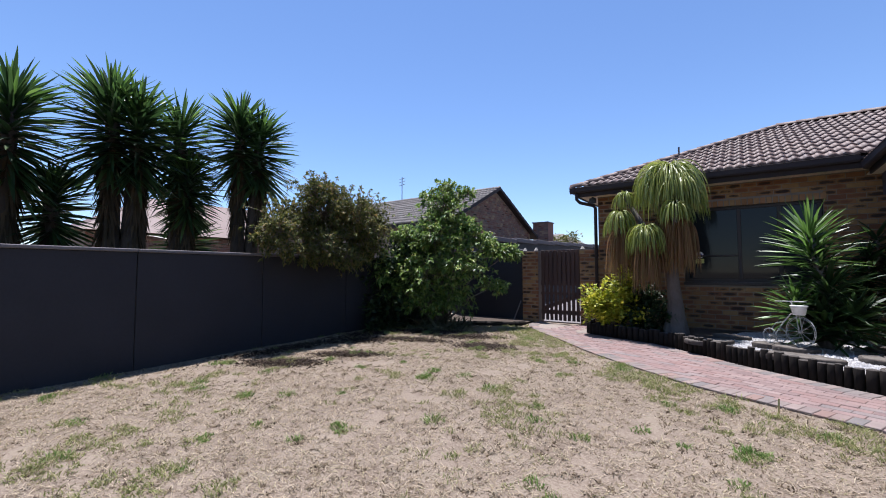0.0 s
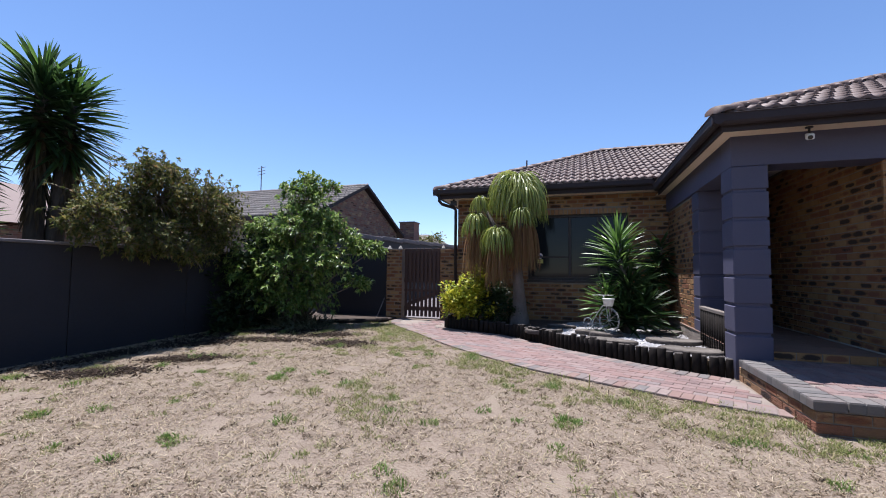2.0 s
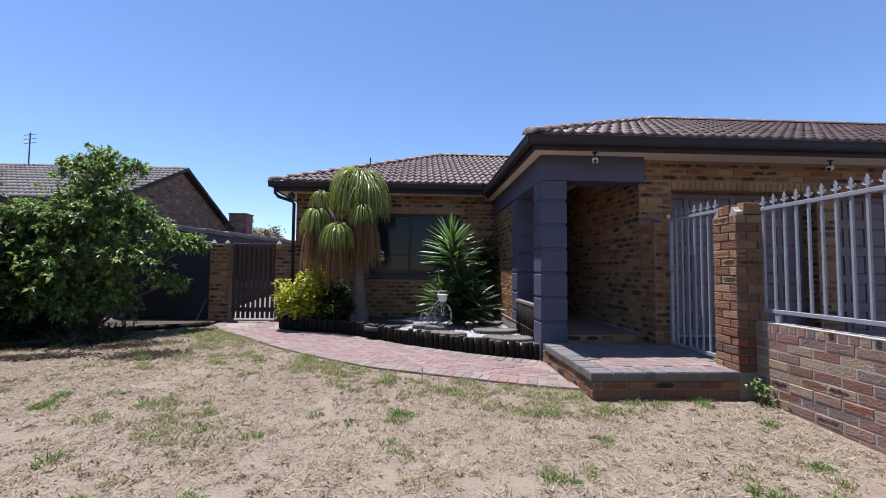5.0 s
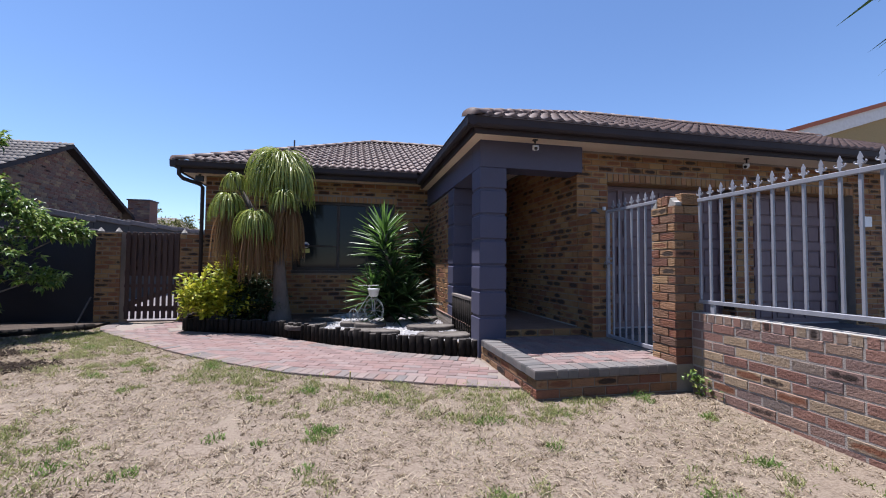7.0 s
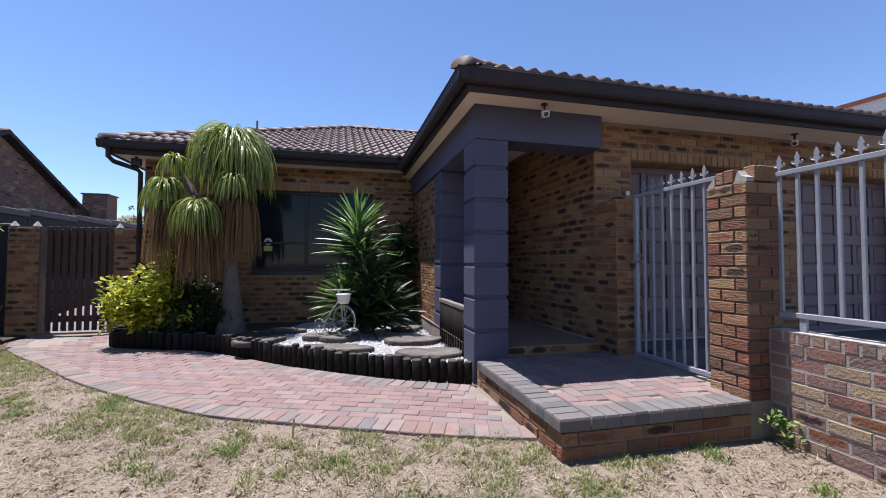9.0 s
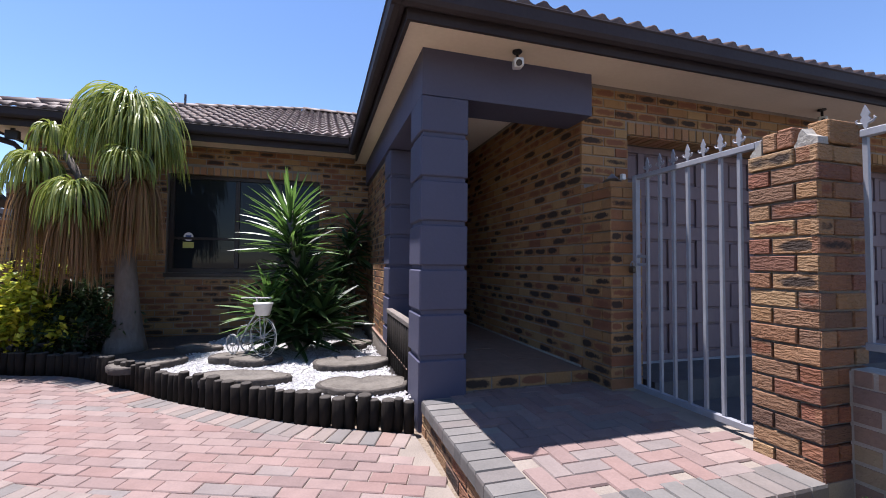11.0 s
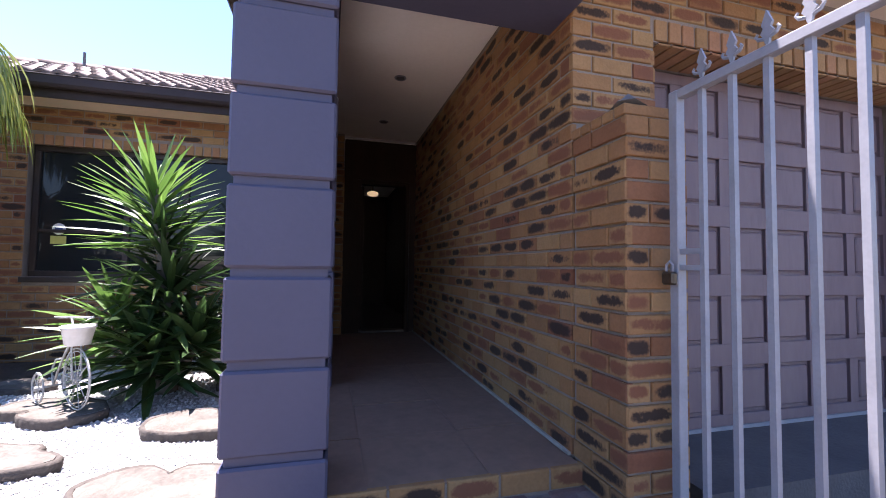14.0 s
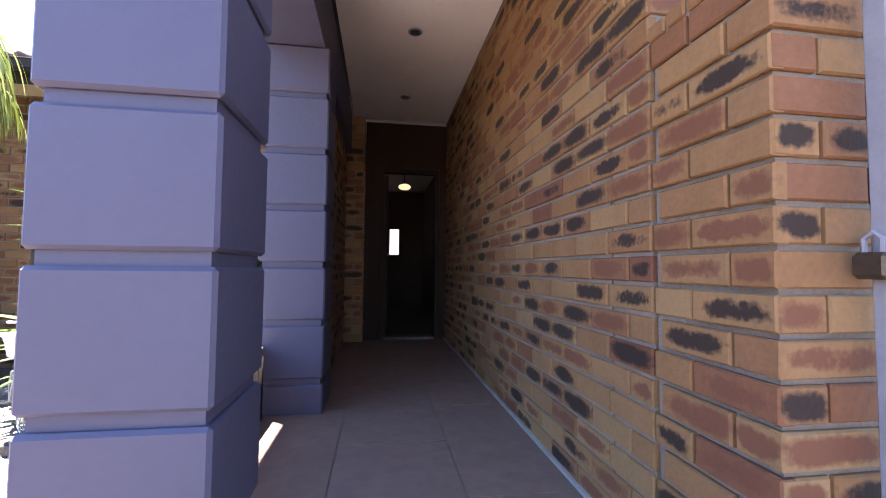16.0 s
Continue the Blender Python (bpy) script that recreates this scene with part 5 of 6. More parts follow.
shrub("lime_shrub", "bright lime-yellow leafy shrub by the path", "shrub", (-1.86, 7.86, 0.13),
      [(-0.12, 0, 0.52, 0.32, 0.30, 0.24), (0.20, 0.02, 0.58, 0.30, 0.30, 0.26), (0.12, 0.05, 0.88, 0.22, 0.24, 0.24), (-0.28, -0.02, 0.68, 0.20, 0.22, 0.18), (0.20, 0.1, 1.14, 0.11, 0.12, 0.15)], 3300, 0.062, M_LIME, 0.02, seed=3)
shrub("dark_shrub", "low green shrub under the palm, its shade in the leaf colour", "shrub", (-1.25, 7.95, 0.18),
      [(0, 0, 0.35, 0.40, 0.32, 0.32), (-0.1, 0.1, 0.7, 0.26, 0.26, 0.22)], 2600, 0.05, M_LEAF_SHADE, 0.02, seed=4)
def bushy(name, label, category, at, base, clumps, twigs, per, leaf, material, stem, bark=M_BARK, seed=1, keep=None):
    """A branching tree: limbs to each clump, twigs out of it, leaves along the twigs and in whorls at their tips.
    clumps: x, y, z, radius, height factor; leaf: length, width."""
    rn2 = random.Random(seed)
    ob = thing(name, label, category, at=at)
    wood = bmesh.new()
    V, F = [], []
    vec = lambda k: Vector((rn2.gauss(0, k), rn2.gauss(0, k), rn2.gauss(0, k)))

    def add_leaf(p, d):
        d = d.normalized()
        t = d.cross(Vector((rn2.gauss(0, 0.45), rn2.gauss(0, 0.45), 1))).normalized()
        u = t.cross(d)
        L, w = leaf[0] * rn2.uniform(0.65, 1.2), leaf[1] * rn2.uniform(0.75, 1.2)
        n0 = len(V)
        m = p + d * (L * 0.5) + u * (L * 0.06)
        q = p + d * L - Vector((0, 0, L * 0.18))
        if keep and not (keep(p) and keep(q)):
            return
        V.extend((tuple(p), tuple(m + t * (w * 0.5) + u * (w * 0.18)), tuple(q), tuple(m - t * (w * 0.5) + u * (w * 0.18)), tuple(m)))
        F.extend(((n0, n0 + 1, n0 + 4), (n0 + 1, n0 + 2, n0 + 4), (n0 + 2, n0 + 3, n0 + 4), (n0 + 3, n0, n0 + 4)))

    total = sum(c[3] ** 2 for c in clumps)
    if base[2] > 0.2:
        tube(wood, [(base[0] * 0.5, base[1], -0.05), (base[0], base[1] + 0.05, base[2] * 0.6), base], [stem * 1.6, stem * 1.3, stem], 8)
    for x, y, z, r, flat in clumps:
        c = Vector((x, y, z))
        b = Vector(base) + vec(0.04)
        mid = b.lerp(c, 0.5) + vec(0.07) + Vector((0, 0, 0.12 * (c - b).length))
        tube(wood, [b, b.lerp(mid, 0.55) + vec(0.03), mid, c], [stem, stem * 0.75, stem * 0.5, stem * 0.18], 7)
        for _ in range(max(5, int(twigs * r * r / total))):
            d = Vector((rn2.gauss(0, 1), rn2.gauss(0, 1), rn2.gauss(0.25, 0.9)))
            d = Vector((d.x, d.y, d.z * flat)).normalized()
            reach = r * (rn2.uniform(0.55, 1.0) if rn2.random() < 0.86 else rn2.uniform(1.0, 1.45))
            s0 = c + d * (reach * rn2.uniform(0.0, 0.35))
            e = c + Vector((d.x, d.y, d.z * flat)) * reach
            bow = (s0 + e) * 0.5 + vec(0.03) + Vector((0, 0, 0.04))
            tube(wood, [s0, bow, e], [0.007, 0.005, 0.002], 4, False)
            for k in range(per):
                f = 0.3 + 0.7 * (k + rn2.random()) / per
                p = s0.lerp(bow, f * 2) if f < 0.5 else bow.lerp(e, f * 2 - 1)
                add_leaf(p, d * 0.5 + vec(0.75))
            for k in range(5):
                add_leaf(e, d * 0.7 + vec(0.6))
    part("trunk", wood, bark, ob, "thin grey-brown stems and twigs", True)
    sheet("crown", V, F, material, ob)
    return ob


# the corner tree: place along the corner's diagonal, depth across it, height, radius, flatness
TREE = [(0.0, 0.0, 2.05, 0.62, 0.9), (-0.45, 0.0, 1.75, 0.55, 0.9), (0.10, 0.0, 2.65, 0.45, 0.9), (0.16, 0.1, 3.08, 0.28, 0.9), (0.60, 0.0, 3.02, 0.20, 0.8), (-0.22, 0.0, 2.95, 0.22, 0.8),
        (0.78, 0.0, 1.95, 0.42, 0.8), (1.30, 0.0, 1.72, 0.34, 0.7), (1.56, 0.0, 1.66, 0.24, 0.6), (-0.95, -0.15, 1.45, 0.45, 0.8), (-1.15, -0.35, 1.15, 0.34, 0.7), (-0.80, 0.0, 2.05, 0.34, 0.8),
        (1.20, -0.1, 0.92, 0.30, 0.55), (0.45, -0.35, 1.35, 0.55, 0.8), (-0.25, -0.45, 1.25, 0.55, 0.8), (-0.75, -0.4, 0.80, 0.40, 0.8), (0.25, -0.4, 0.70, 0.42, 0.8), (-0.25, -0.4, 0.55, 0.40, 0.7),
        (0.55, 0.35, 2.35, 0.36, 0.8), (-0.1, -0.5, 1.95, 0.40, 0.8)]
bushy("garden_tree", "round bushy green tree in the lawn corner", "tree", (-5.42, 7.25, 0.08), (0, 0, 0.0),
      [(0.8 * s - 0.6 * o, 0.6 * s + 0.8 * o, z, r * 1.17, h) for s, o, z, r, h in TREE], 1500, 8, (0.112, 0.050), M_LEAF, 0.032, seed=5, keep=lambda p: p.x > -0.94 and p.z > 0.12)
# the dull tree: along the wall, height, radius
DULL = [(4.15, 2.25, 0.46), (4.75, 2.45, 0.52), (5.35, 2.40, 0.50), (4.85, 2.92, 0.30), (4.45, 2.78, 0.28), (5.30, 2.84, 0.26), (5.85, 2.58, 0.34), (3.70, 2.02, 0.30), (3.48, 1.84, 0.18), (4.45, 1.80, 0.32),
        (5.0, 1.78, 0.30), (5.55, 1.95, 0.32), (4.55, 1.50, 0.13), (6.15, 2.25, 0.36), (4.0, 1.66, 0.22), (5.1, 2.1, 0.42), (4.40, 1.58, 0.26), (4.95, 1.55, 0.26), (5.50, 1.66, 0.30), (3.62, 1.74, 0.20), (5.95, 1.85, 0.32)]
bushy("dull_tree", "dull olive bushy tree hanging over the boundary wall", "tree", (-6.95, 4.9, 0.0), (0.0, 0.0, 1.85),
      [(0.62 + 0.12 * ((k * 7) % 5 - 2) + (0.25 if z < 2.0 else 0.0), y - 4.9, z, r * 1.22, 0.85) for k, (y, z, r) in enumerate(DULL)], 1700, 8, (0.080, 0.038), M_LEAF_DARK, 0.035, seed=6, keep=lambda p: p.z > 1.2)
shrub("dark_understorey", "leafy bush in the wall corner, shade in its dark colour", "bush", (-6.0, 6.5, 0.02),
      [(0, 0, 0.5, 0.38, 0.85, 0.45), (0, 0.3, 1.0, 0.38, 0.7, 0.45), (0, 0.2, 1.5, 0.35, 0.6, 0.4)], 4200, 0.08, M_LEAF_SHADE, 0.03, seed=8)
# corner bed by the tree
LOGS = [(-6.3, 7.0, 0), (-5.6, 7.35, 0), (-4.9, 7.85, 0), (-4.1, 8.30, 0), (-3.98, 8.6, 0)]
bed2 = [(-6.39, 7.0), (-5.6, 7.35), (-4.9, 7.85), (-4.1, 8.30), (-3.98, 8.6), (-4.0, 9.29), (-6.39, 9.29)]
bm = bmesh.new()
f = bm.faces.new([bm.verts.new((x, y, 0.17)) for x, y in bed2])
g = bmesh.ops.extrude_face_region(bm, geom=[f])
bmesh.ops.translate(bm, vec=(0, 0, -0.2), verts=[v for v in g["geom"] if isinstance(v, bmesh.types.BMVert)])
bmesh.ops.recalc_face_normals(bm, faces=bm.faces)
tagged(part("corner_bed", bm, M_SOIL), "dark soil bed under the corner tree", "garden bed", kind="structure")
bl = thing("bed_log", "dark lying log edge of the corner bed", "log edge")
for a, b in zip(LOGS, LOGS[1:]):
    bm = bmesh.new()
    a, b = Vector(a), Vector(b)
    tube(bm, [a + Vector((0, 0, 0.15)), b + Vector((0, 0, 0.15))], [0.075, 0.065], 10)
    part("log", bm, M_LOG, bl, "", True)
straps = thing("strap_leaf_clump", "dull strap-leaved clump under the corner tree", "plant", at=(-5.2, 7.15, 0.08))
rs = random.Random(77)


def strap(i):
    az = rs.uniform(0, 6.3)
    el = rs.uniform(0.25, 1.2)
    base = Vector((rs.uniform(-0.75, 0.75) * 0.76, rs.uniform(-0.75, 0.75) * 0.65 - 0.1, 0.05))
    return base, Vector((math.cos(az) * math.cos(el), math.sin(az) * math.cos(el), math.sin(el))), rs.uniform(0.45, 0.8), 0.028, rs.uniform(0.3, 0.7)


blades(rs, 260, strap, M_STRAP, "leaves", straps, 5, 0.3)
stick_peg = thing("peg", "thin pale yellow stick standing in the lawn", "stick", at=(0.37, 4.32, 0.08))
bm = bmesh.new()
tube(bm, [(0, 0, -0.03), (0.01, 0.01, 0.17)], 0.007, 6)
part("stick", bm, M_STICK, stick_peg)
pole = thing("leaning_pole", "thin grey pole leaning by the brick gate post", "pole")
bm = bmesh.new()
tube(bm, [(-4.45, 9.0, 0.16), (-4.38, 9.27, 0.62)], 0.015, 6)
part("pole", bm, M_COPING, pole)


def tall_yucca(x, y, heads, label):
    rn3 = random.Random(int(x * 100 + y * 37))
    t = thing("tall_yucca", label, "yucca tree", "yuccas behind the boundary wall", (x, y, 0))
    bm = bmesh.new()
    for hx, hy, hz, r in heads:
        tube(bm, [(hx * 0.5, hy * 0.5, -0.05), (hx * 0.7, hy * 0.7, hz * 0.5), (hx, hy, hz)], [0.15, 0.125, 0.09], 9)
    part("trunk", bm, M_BARK_DARK, t, "", True)
    for hx, hy, hz, r in heads:
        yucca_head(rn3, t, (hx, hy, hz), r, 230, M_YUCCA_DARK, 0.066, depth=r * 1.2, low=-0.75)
        # few brighter leaves on top, sunlit look put into the colour
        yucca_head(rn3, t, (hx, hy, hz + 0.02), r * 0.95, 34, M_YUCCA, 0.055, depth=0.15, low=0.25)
        dry_skirt(rn3, t, (hx, hy, hz - r * 0.8), r * 1.7, r * 0.55, 240, M_YUCCA_DRY)
    return t


YL = "tall dark spiky yucca with a shaggy trunk behind the wall"
tall_yucca(-8.0, 0.50, [(0.0, 0.25, 3.72, 0.86), (0.3, -0.8, 3.9, 0.85)], YL)
tall_yucca(-8.2, 1.20, [(0.0, 0.05, 2.55, 0.66)], YL)
tall_yucca(-8.0, 2.02, [(0.0, -0.14, 4.08, 0.86), (0.1, 0.20, 3.95, 0.82)], YL)
tall_yucca(-8.1, 2.88, [(0.0, 0.05, 3.96, 0.80), (0.1, 0.15, 3.1, 0.62)], YL)
tall_yucca(-8.0, 3.98, [(0.0, 0.00, 4.38, 0.84), (0.1, 0.36, 4.18, 0.82)], YL)
tall_yucca(-8.6, 3.3, [(0.0, 0.0, 2.15, 0.66)], "short bright yucca between taller trunks")
tall_yucca(-8.2, -1.4, [(0.0, 0.0, 4.1, 0.9)], YL)

# palm whose frond tips hang into view over the fence
palm = thing("street_palm", "dark spiky palm standing on the lawn by the fence", "palm", at=(3.34, 0.90, 0.0))
bm = bmesh.new()
tube(bm, [(0, 0, -0.03), (0.03, 0, 1.5), (0.0, 0, 3.1)], [0.13, 0.10, 0.08], 10)
part("trunk", bm, M_BARK, palm, "", True)
yucca_head(rn, palm, (0.0, 0.0, 3.25), 1.12, 170, M_YUCCA_DARK, 0.05, depth=0.35, low=-0.75)

# ---- neighbouring houses ----
nb = thing("neighbour_house", "brown brick neighbour house with gable and grey tiled roof", "house")
bm = bmesh.new()
vs = [bm.verts.new(p) for p in ((-8.2, 11.6, 0), (-8.2, 18.3, 0), (-8.2, 18.3, 3.15), (-8.2, 14.9, 4.72), (-8.2, 11.6, 3.2))]
f = bm.faces.new(vs)
g = bmesh.ops.extrude_face_region(bm, geom=[f])
bmesh.ops.translate(bm, vec=(-14, 0, 0), verts=[v for v in g["geom"] if isinstance(v, bmesh.types.BMVert)])
bmesh.ops.recalc_face_normals(bm, faces=bm.faces)
part("wall", bm, M_MORTAR, nb)
brick_face(nb, (-8.19, 11.6), (0, 1), (1, 0), 6.7, 0.1, 3.15, material=M_OLD, joined=M_OLD_J, seed=31)


def gable_bricks(parent, x, y0, y1, ya, z0, za, seed):
    rn4 = random.Random(seed)
    mats = []
    r = 0
    z = z0 + 0.04
    while z < za - 0.1:
        f = (z - z0) / (za - z0)
        a, b = y0 + (ya - y0) * f + 0.05, y1 + (ya - y1) * f - 0.05
        e = a - (0.115 if r % 2 else 0)
        while e < b:
            c, d = max(a, e), min(b, e + 0.22)
            if d - c > 0.04:
                mats.append(np.array([[0, 0, 1, x], [(d - c) / 0.22, 0, 0, (c + d) / 2], [0, 1, 0, z], [0, 0, 0, 1.0]]))
            e += 0.2305
        z += COURSE
        r += 1
    joined_pieces("gable_brickwork", mats, 0.22, BRICK_H, 0.03, M_OLD_J, parent)


gable_bricks(nb, -8.188, 11.6, 18.3, 14.9, 3.16, 4.7, 3)
for ya, yb, za, zb in ((11.2, 14.9, 3.12, 4.86), (18.7, 14.9, 3.05, 4.86)):
    bm = bmesh.new()
    a = [Vector((-7.95, ya, za)), Vector((-7.95, yb, zb)), Vector((-22.5, yb, zb)), Vector((-22.5, ya, za))]
    top = [bm.verts.new(p) for p in a]
    lo = [bm.verts.new(p - Vector((0, 0, 0.12))) for p in a]
    bm.faces.new(top)
    bm.faces.new(lo[::-1])
    for i in range(4):
        bm.faces.new((top[(i + 1) % 4], top[i], lo[i], lo[(i + 1) % 4]))
    bmesh.ops.recalc_face_normals(bm, faces=bm.faces)
    part("roof", bm, M_FASCIA, nb)
rows_v, rows_f = [], []
d = Vector((0, 3.7, 1.74)).normalized()
nv = Vector((0, -d.z, d.y))
for r in range(12):
    for c in range(48):
        o = Vector((-7.95 - (c + 1) * 0.30, 11.2, 3.13)) + d * (r * 0.34)
        k = len(rows_v)
        for (px, py, pz) in TILE_V:
            q = o + Vector((px, 0, 0)) + d * py + nv * pz
            rows_v.append(tuple(q))
        rows_f += [tuple(i + k for i in f) for f in TILE_F]
tagged(sheet("roof_tiling", rows_v, rows_f, M_OLD_TILE, nb, smooth=True), kind="stuff")
ant = thing("aerial", "thin television aerial on the neighbour roof", "aerial")
bm = bmesh.new()
tube(bm, [(-13.4, 14.9, 4.8), (-13.4, 14.9, 6.0)], 0.02, 6)
part("mast", bm, M_COPING, ant)
for z in (5.6, 5.75, 5.9):
    bm = bmesh.new()
    tube(bm, [(-13.6, 14.9, z), (-13.2, 14.9, z + 0.05)], 0.012, 5)
    part("rod", bm, M_COPING, ant)
chim = thing("chimney", "plain brown brick chimney behind the wall", "chimney")
part("chimney_body", boxes((-8.35, -7.57, 19.0, 19.7, 0, 3.75), bevel=0.01), M_OLD_J, chim)
brick_face(chim, (-8.35, 18.99), (1, 0), (0, -1), 0.78, 2.0, 3.75, material=M_OLD, joined=M_OLD_J, seed=9)
part("cap", boxes((-8.38, -7.54, 18.95, 19.75, 3.752, 3.80)), M_COPING, chim)
lf = thing("left_house", "low brick house with hipped tile roof beyond the yuccas", "house")
part("wall", boxes((-26, -20.1, 4.4, 16, 0, 2.9)), M_MORTAR, lf)
brick_face(lf, (-20.09, 4.4), (0, 1), (1, 0), 7.0, 1.2, 2.9, material=M_OLD, joined=M_OLD_J, seed=12)
bm = bmesh.new()
vs = [bm.verts.new(p) for p in ((-26.4, 4.0, 2.95), (-19.6, 4.0, 2.95), (-19.6, 16.4, 2.95), (-26.4, 16.4, 2.95), (-23, 7.4, 4.9), (-23, 13, 4.9))]
for q in ((0, 1, 4), (1, 2, 5, 4), (2, 3, 5), (3, 0, 4, 5), (3, 2, 1, 0)):
    bm.faces.new([vs[i] for i in q])
part("roof", bm, M_TILE_J, lf)
lf2 = thing("far_house", "distant pale-walled house with a low roof", "house")
part("wall", boxes((-46, -38, -4, 4, 0, 2.8)), M_SOFFIT, lf2)
bm = bmesh.new()
vs = [bm.verts.new(p) for p in ((-46.5, -4.5, 2.8), (-37.5, -4.5, 2.8), (-37.5, 4.5, 2.8), (-46.5, 4.5, 2.8), (-42, -1, 4.8), (-42, 1, 4.8))]
for q in ((0, 1, 4), (1, 2, 5, 4), (2, 3, 5), (3, 0, 4, 5), (3, 2, 1, 0)):
    bm.faces.new([vs[i] for i in q])
part("roof", bm, M_OLD_TILE, lf2)
fr = thing("far_roof", "distant pale roof beyond the gate", "house")
part("wall", boxes((-21.5, -14.5, 45, 50, 0, 4.0)), M_SOFFIT, fr)
bm = bmesh.new()
vs = [bm.verts.new(p) for p in ((-22, 44.5, 4), (-14, 44.5, 4), (-14, 50.5, 4), (-22, 50.5, 4), (-19, 47, 5.8), (-17, 47, 5.8))]
for q in ((0, 1, 5, 4), (1, 2, 5), (2, 3, 4, 5), (3, 0, 4), (3, 2, 1, 0)):
    bm.faces.new([vs[i] for i in q])
part("roof", bm, M_OLD_TILE, fr)
shrub("far_tree", "dark distant tree beyond the gate", "tree", (-15.5, 41.0, 0.0), [(0, 0, 4.1, 1.4, 1.2, 1.0), (1.5, 0, 4.3, 0.8, 0.8, 0.9), (-1.2, 0, 3.6, 1.0, 1, 0.7)], 2500, 0.16, M_LEAF_DARK, 0.15, seed=14)
# tall neighbour on the garage side
th = thing("tall_house", "tall yellow-brown brick gable with white barge and red tiles", "house")
bm = bmesh.new()
vs = [bm.verts.new(p) for p in ((14.5, 14, 0), (40, 14, 0), (40, 14, 5.5), (27, 14, 9.1), (14.5, 14, 5.25))]
f = bm.faces.new(vs)
g = bmesh.ops.extrude_face_region(bm, geom=[f])
bmesh.ops.translate(bm, vec=(0, 10, 0), verts=[v for v in g["geom"] if isinstance(v, bmesh.types.BMVert)])
bmesh.ops.recalc_face_normals(bm, faces=bm.faces)
part("wall", bm, surf("yellow brick wall", [(0.3, (0.24, 0.18, 0.085)), (0.7, (0.34, 0.26, 0.13))], 12, 0.9, 0.5, 30, stretch=(1, 1, 3)), th)
for name, off, h0, m in (("barge", 13.9, 0.55, M_WHITE), ("verge_tiles", 13.8, 0.78, M_RED_TILE)):
    bm = bmesh.new()
    lo = [(13.6, off, 4.95), (27, off, 9.07), (27, off, 9.07 + h0), (13.6, off, 4.95 + h0)] if name == "barge" else [(13.5, off, 5.48), (27, off, 9.61), (27, off, 9.80), (13.5, off, 5.67)]
    f = bm.faces.new([bm.verts.new(p) for p in lo])
    g = bmesh.ops.extrude_face_region(bm, geom=[f])
    bmesh.ops.translate(bm, vec=(0, 0.4 if name == "barge" else 10, 0), verts=[v for v in g["geom"] if isinstance(v, bmesh.types.BMVert)])
    bmesh.ops.recalc_face_normals(bm, faces=bm.faces)
    part(name, bm, m, th)

# ---- grass ----
rg = np.random.RandomState(7)


def grass(name, xs, ys, h, material, label, spread=0.4, wide=0.004):
    n = len(xs)
    z = np.array([ground_z(a, b) for a, b in zip(xs, ys)])
    az, wz = rg.uniform(0, 6.283, n), rg.uniform(0, 6.283, n)
    hh = h * rg.uniform(0.4, 1.3, n)
    lean = hh * spread * rg.uniform(0.3, 1.8, n)
    w = wide * rg.uniform(0.7, 1.4, n)
    b = np.stack([xs, ys, z - 0.003], 1)
    side = np.stack([np.cos(wz) * w, np.sin(wz) * w, np.zeros(n)], 1)
    mid = b + np.stack([np.cos(az) * lean * 0.4, np.sin(az) * lean * 0.4, hh * 0.65], 1)
    tip = b + np.stack([np.cos(az) * lean, np.sin(az) * lean, hh], 1)
    V = np.stack([b - side, b + side, mid + side * 0.7, mid - side * 0.7, tip], 1).reshape(-1, 3)
    k = np.arange(n)[:, None] * 5
    quads, tris = (k + np.array([[0, 1, 2, 3]])).tolist(), (k + np.array([[3, 2, 4]])).tolist()
    return tagged(sheet(name, V.tolist(), quads + tris, material), label, "grass", kind="stuff")


def line_gap(xs, ys, line):
    """Distance to a plan polyline and the side of it (positive: to its left)."""
    best, ok = np.full(len(xs), 9.0), np.ones(len(xs))
    for a, b in zip(line, line[1:]):
        t = np.clip(((xs - a.x) * (b.x - a.x) + (ys - a.y) * (b.y - a.y)) / (b - a).length_squared, 0, 1)
        d = np.hypot(xs - a.x - (b.x - a.x) * t, ys - a.y - (b.y - a.y) * t)
        s = np.where((b.x - a.x) * (ys - a.y) - (b.y - a.y) * (xs - a.x) > 0, 1.0, -1.0)
        ok = np.where(d < best, s, ok)
        best = np.minimum(best, d)
    return best, ok


lawn_x, lawn_y = rg.uniform(-6.36, 3.56, 330000), rg.uniform(-2.2, 8.6, 330000)
gap, onside = line_gap(lawn_x, lawn_y, OUTER)
keep = ((onside > 0) | (gap < 0.05)) & ~((lawn_x > 1.95) & (lawn_y > 3.6)) & ~((lawn_x < -3.9) & (lawn_y > 7.0 + (lawn_x + 6.3) * 0.55))
lawn_x, lawn_y, gap = lawn_x[keep], lawn_y[keep], gap[keep]
dens = np.array([noise.noise((a * 1.1, b * 1.1, 8)) + 0.7 * noise.noise((a * 3.5, b * 3.5, 2)) + 0.3 * noise.noise((a * 11, b * 11, 4)) for a, b in zip(lawn_x, lawn_y)])
thick = dens > -0.42
grass("dry_grass", lawn_x[thick], lawn_y[thick], 0.016, M_STRAW, "short dry straw-coloured grass", 2.8, 0.0036)


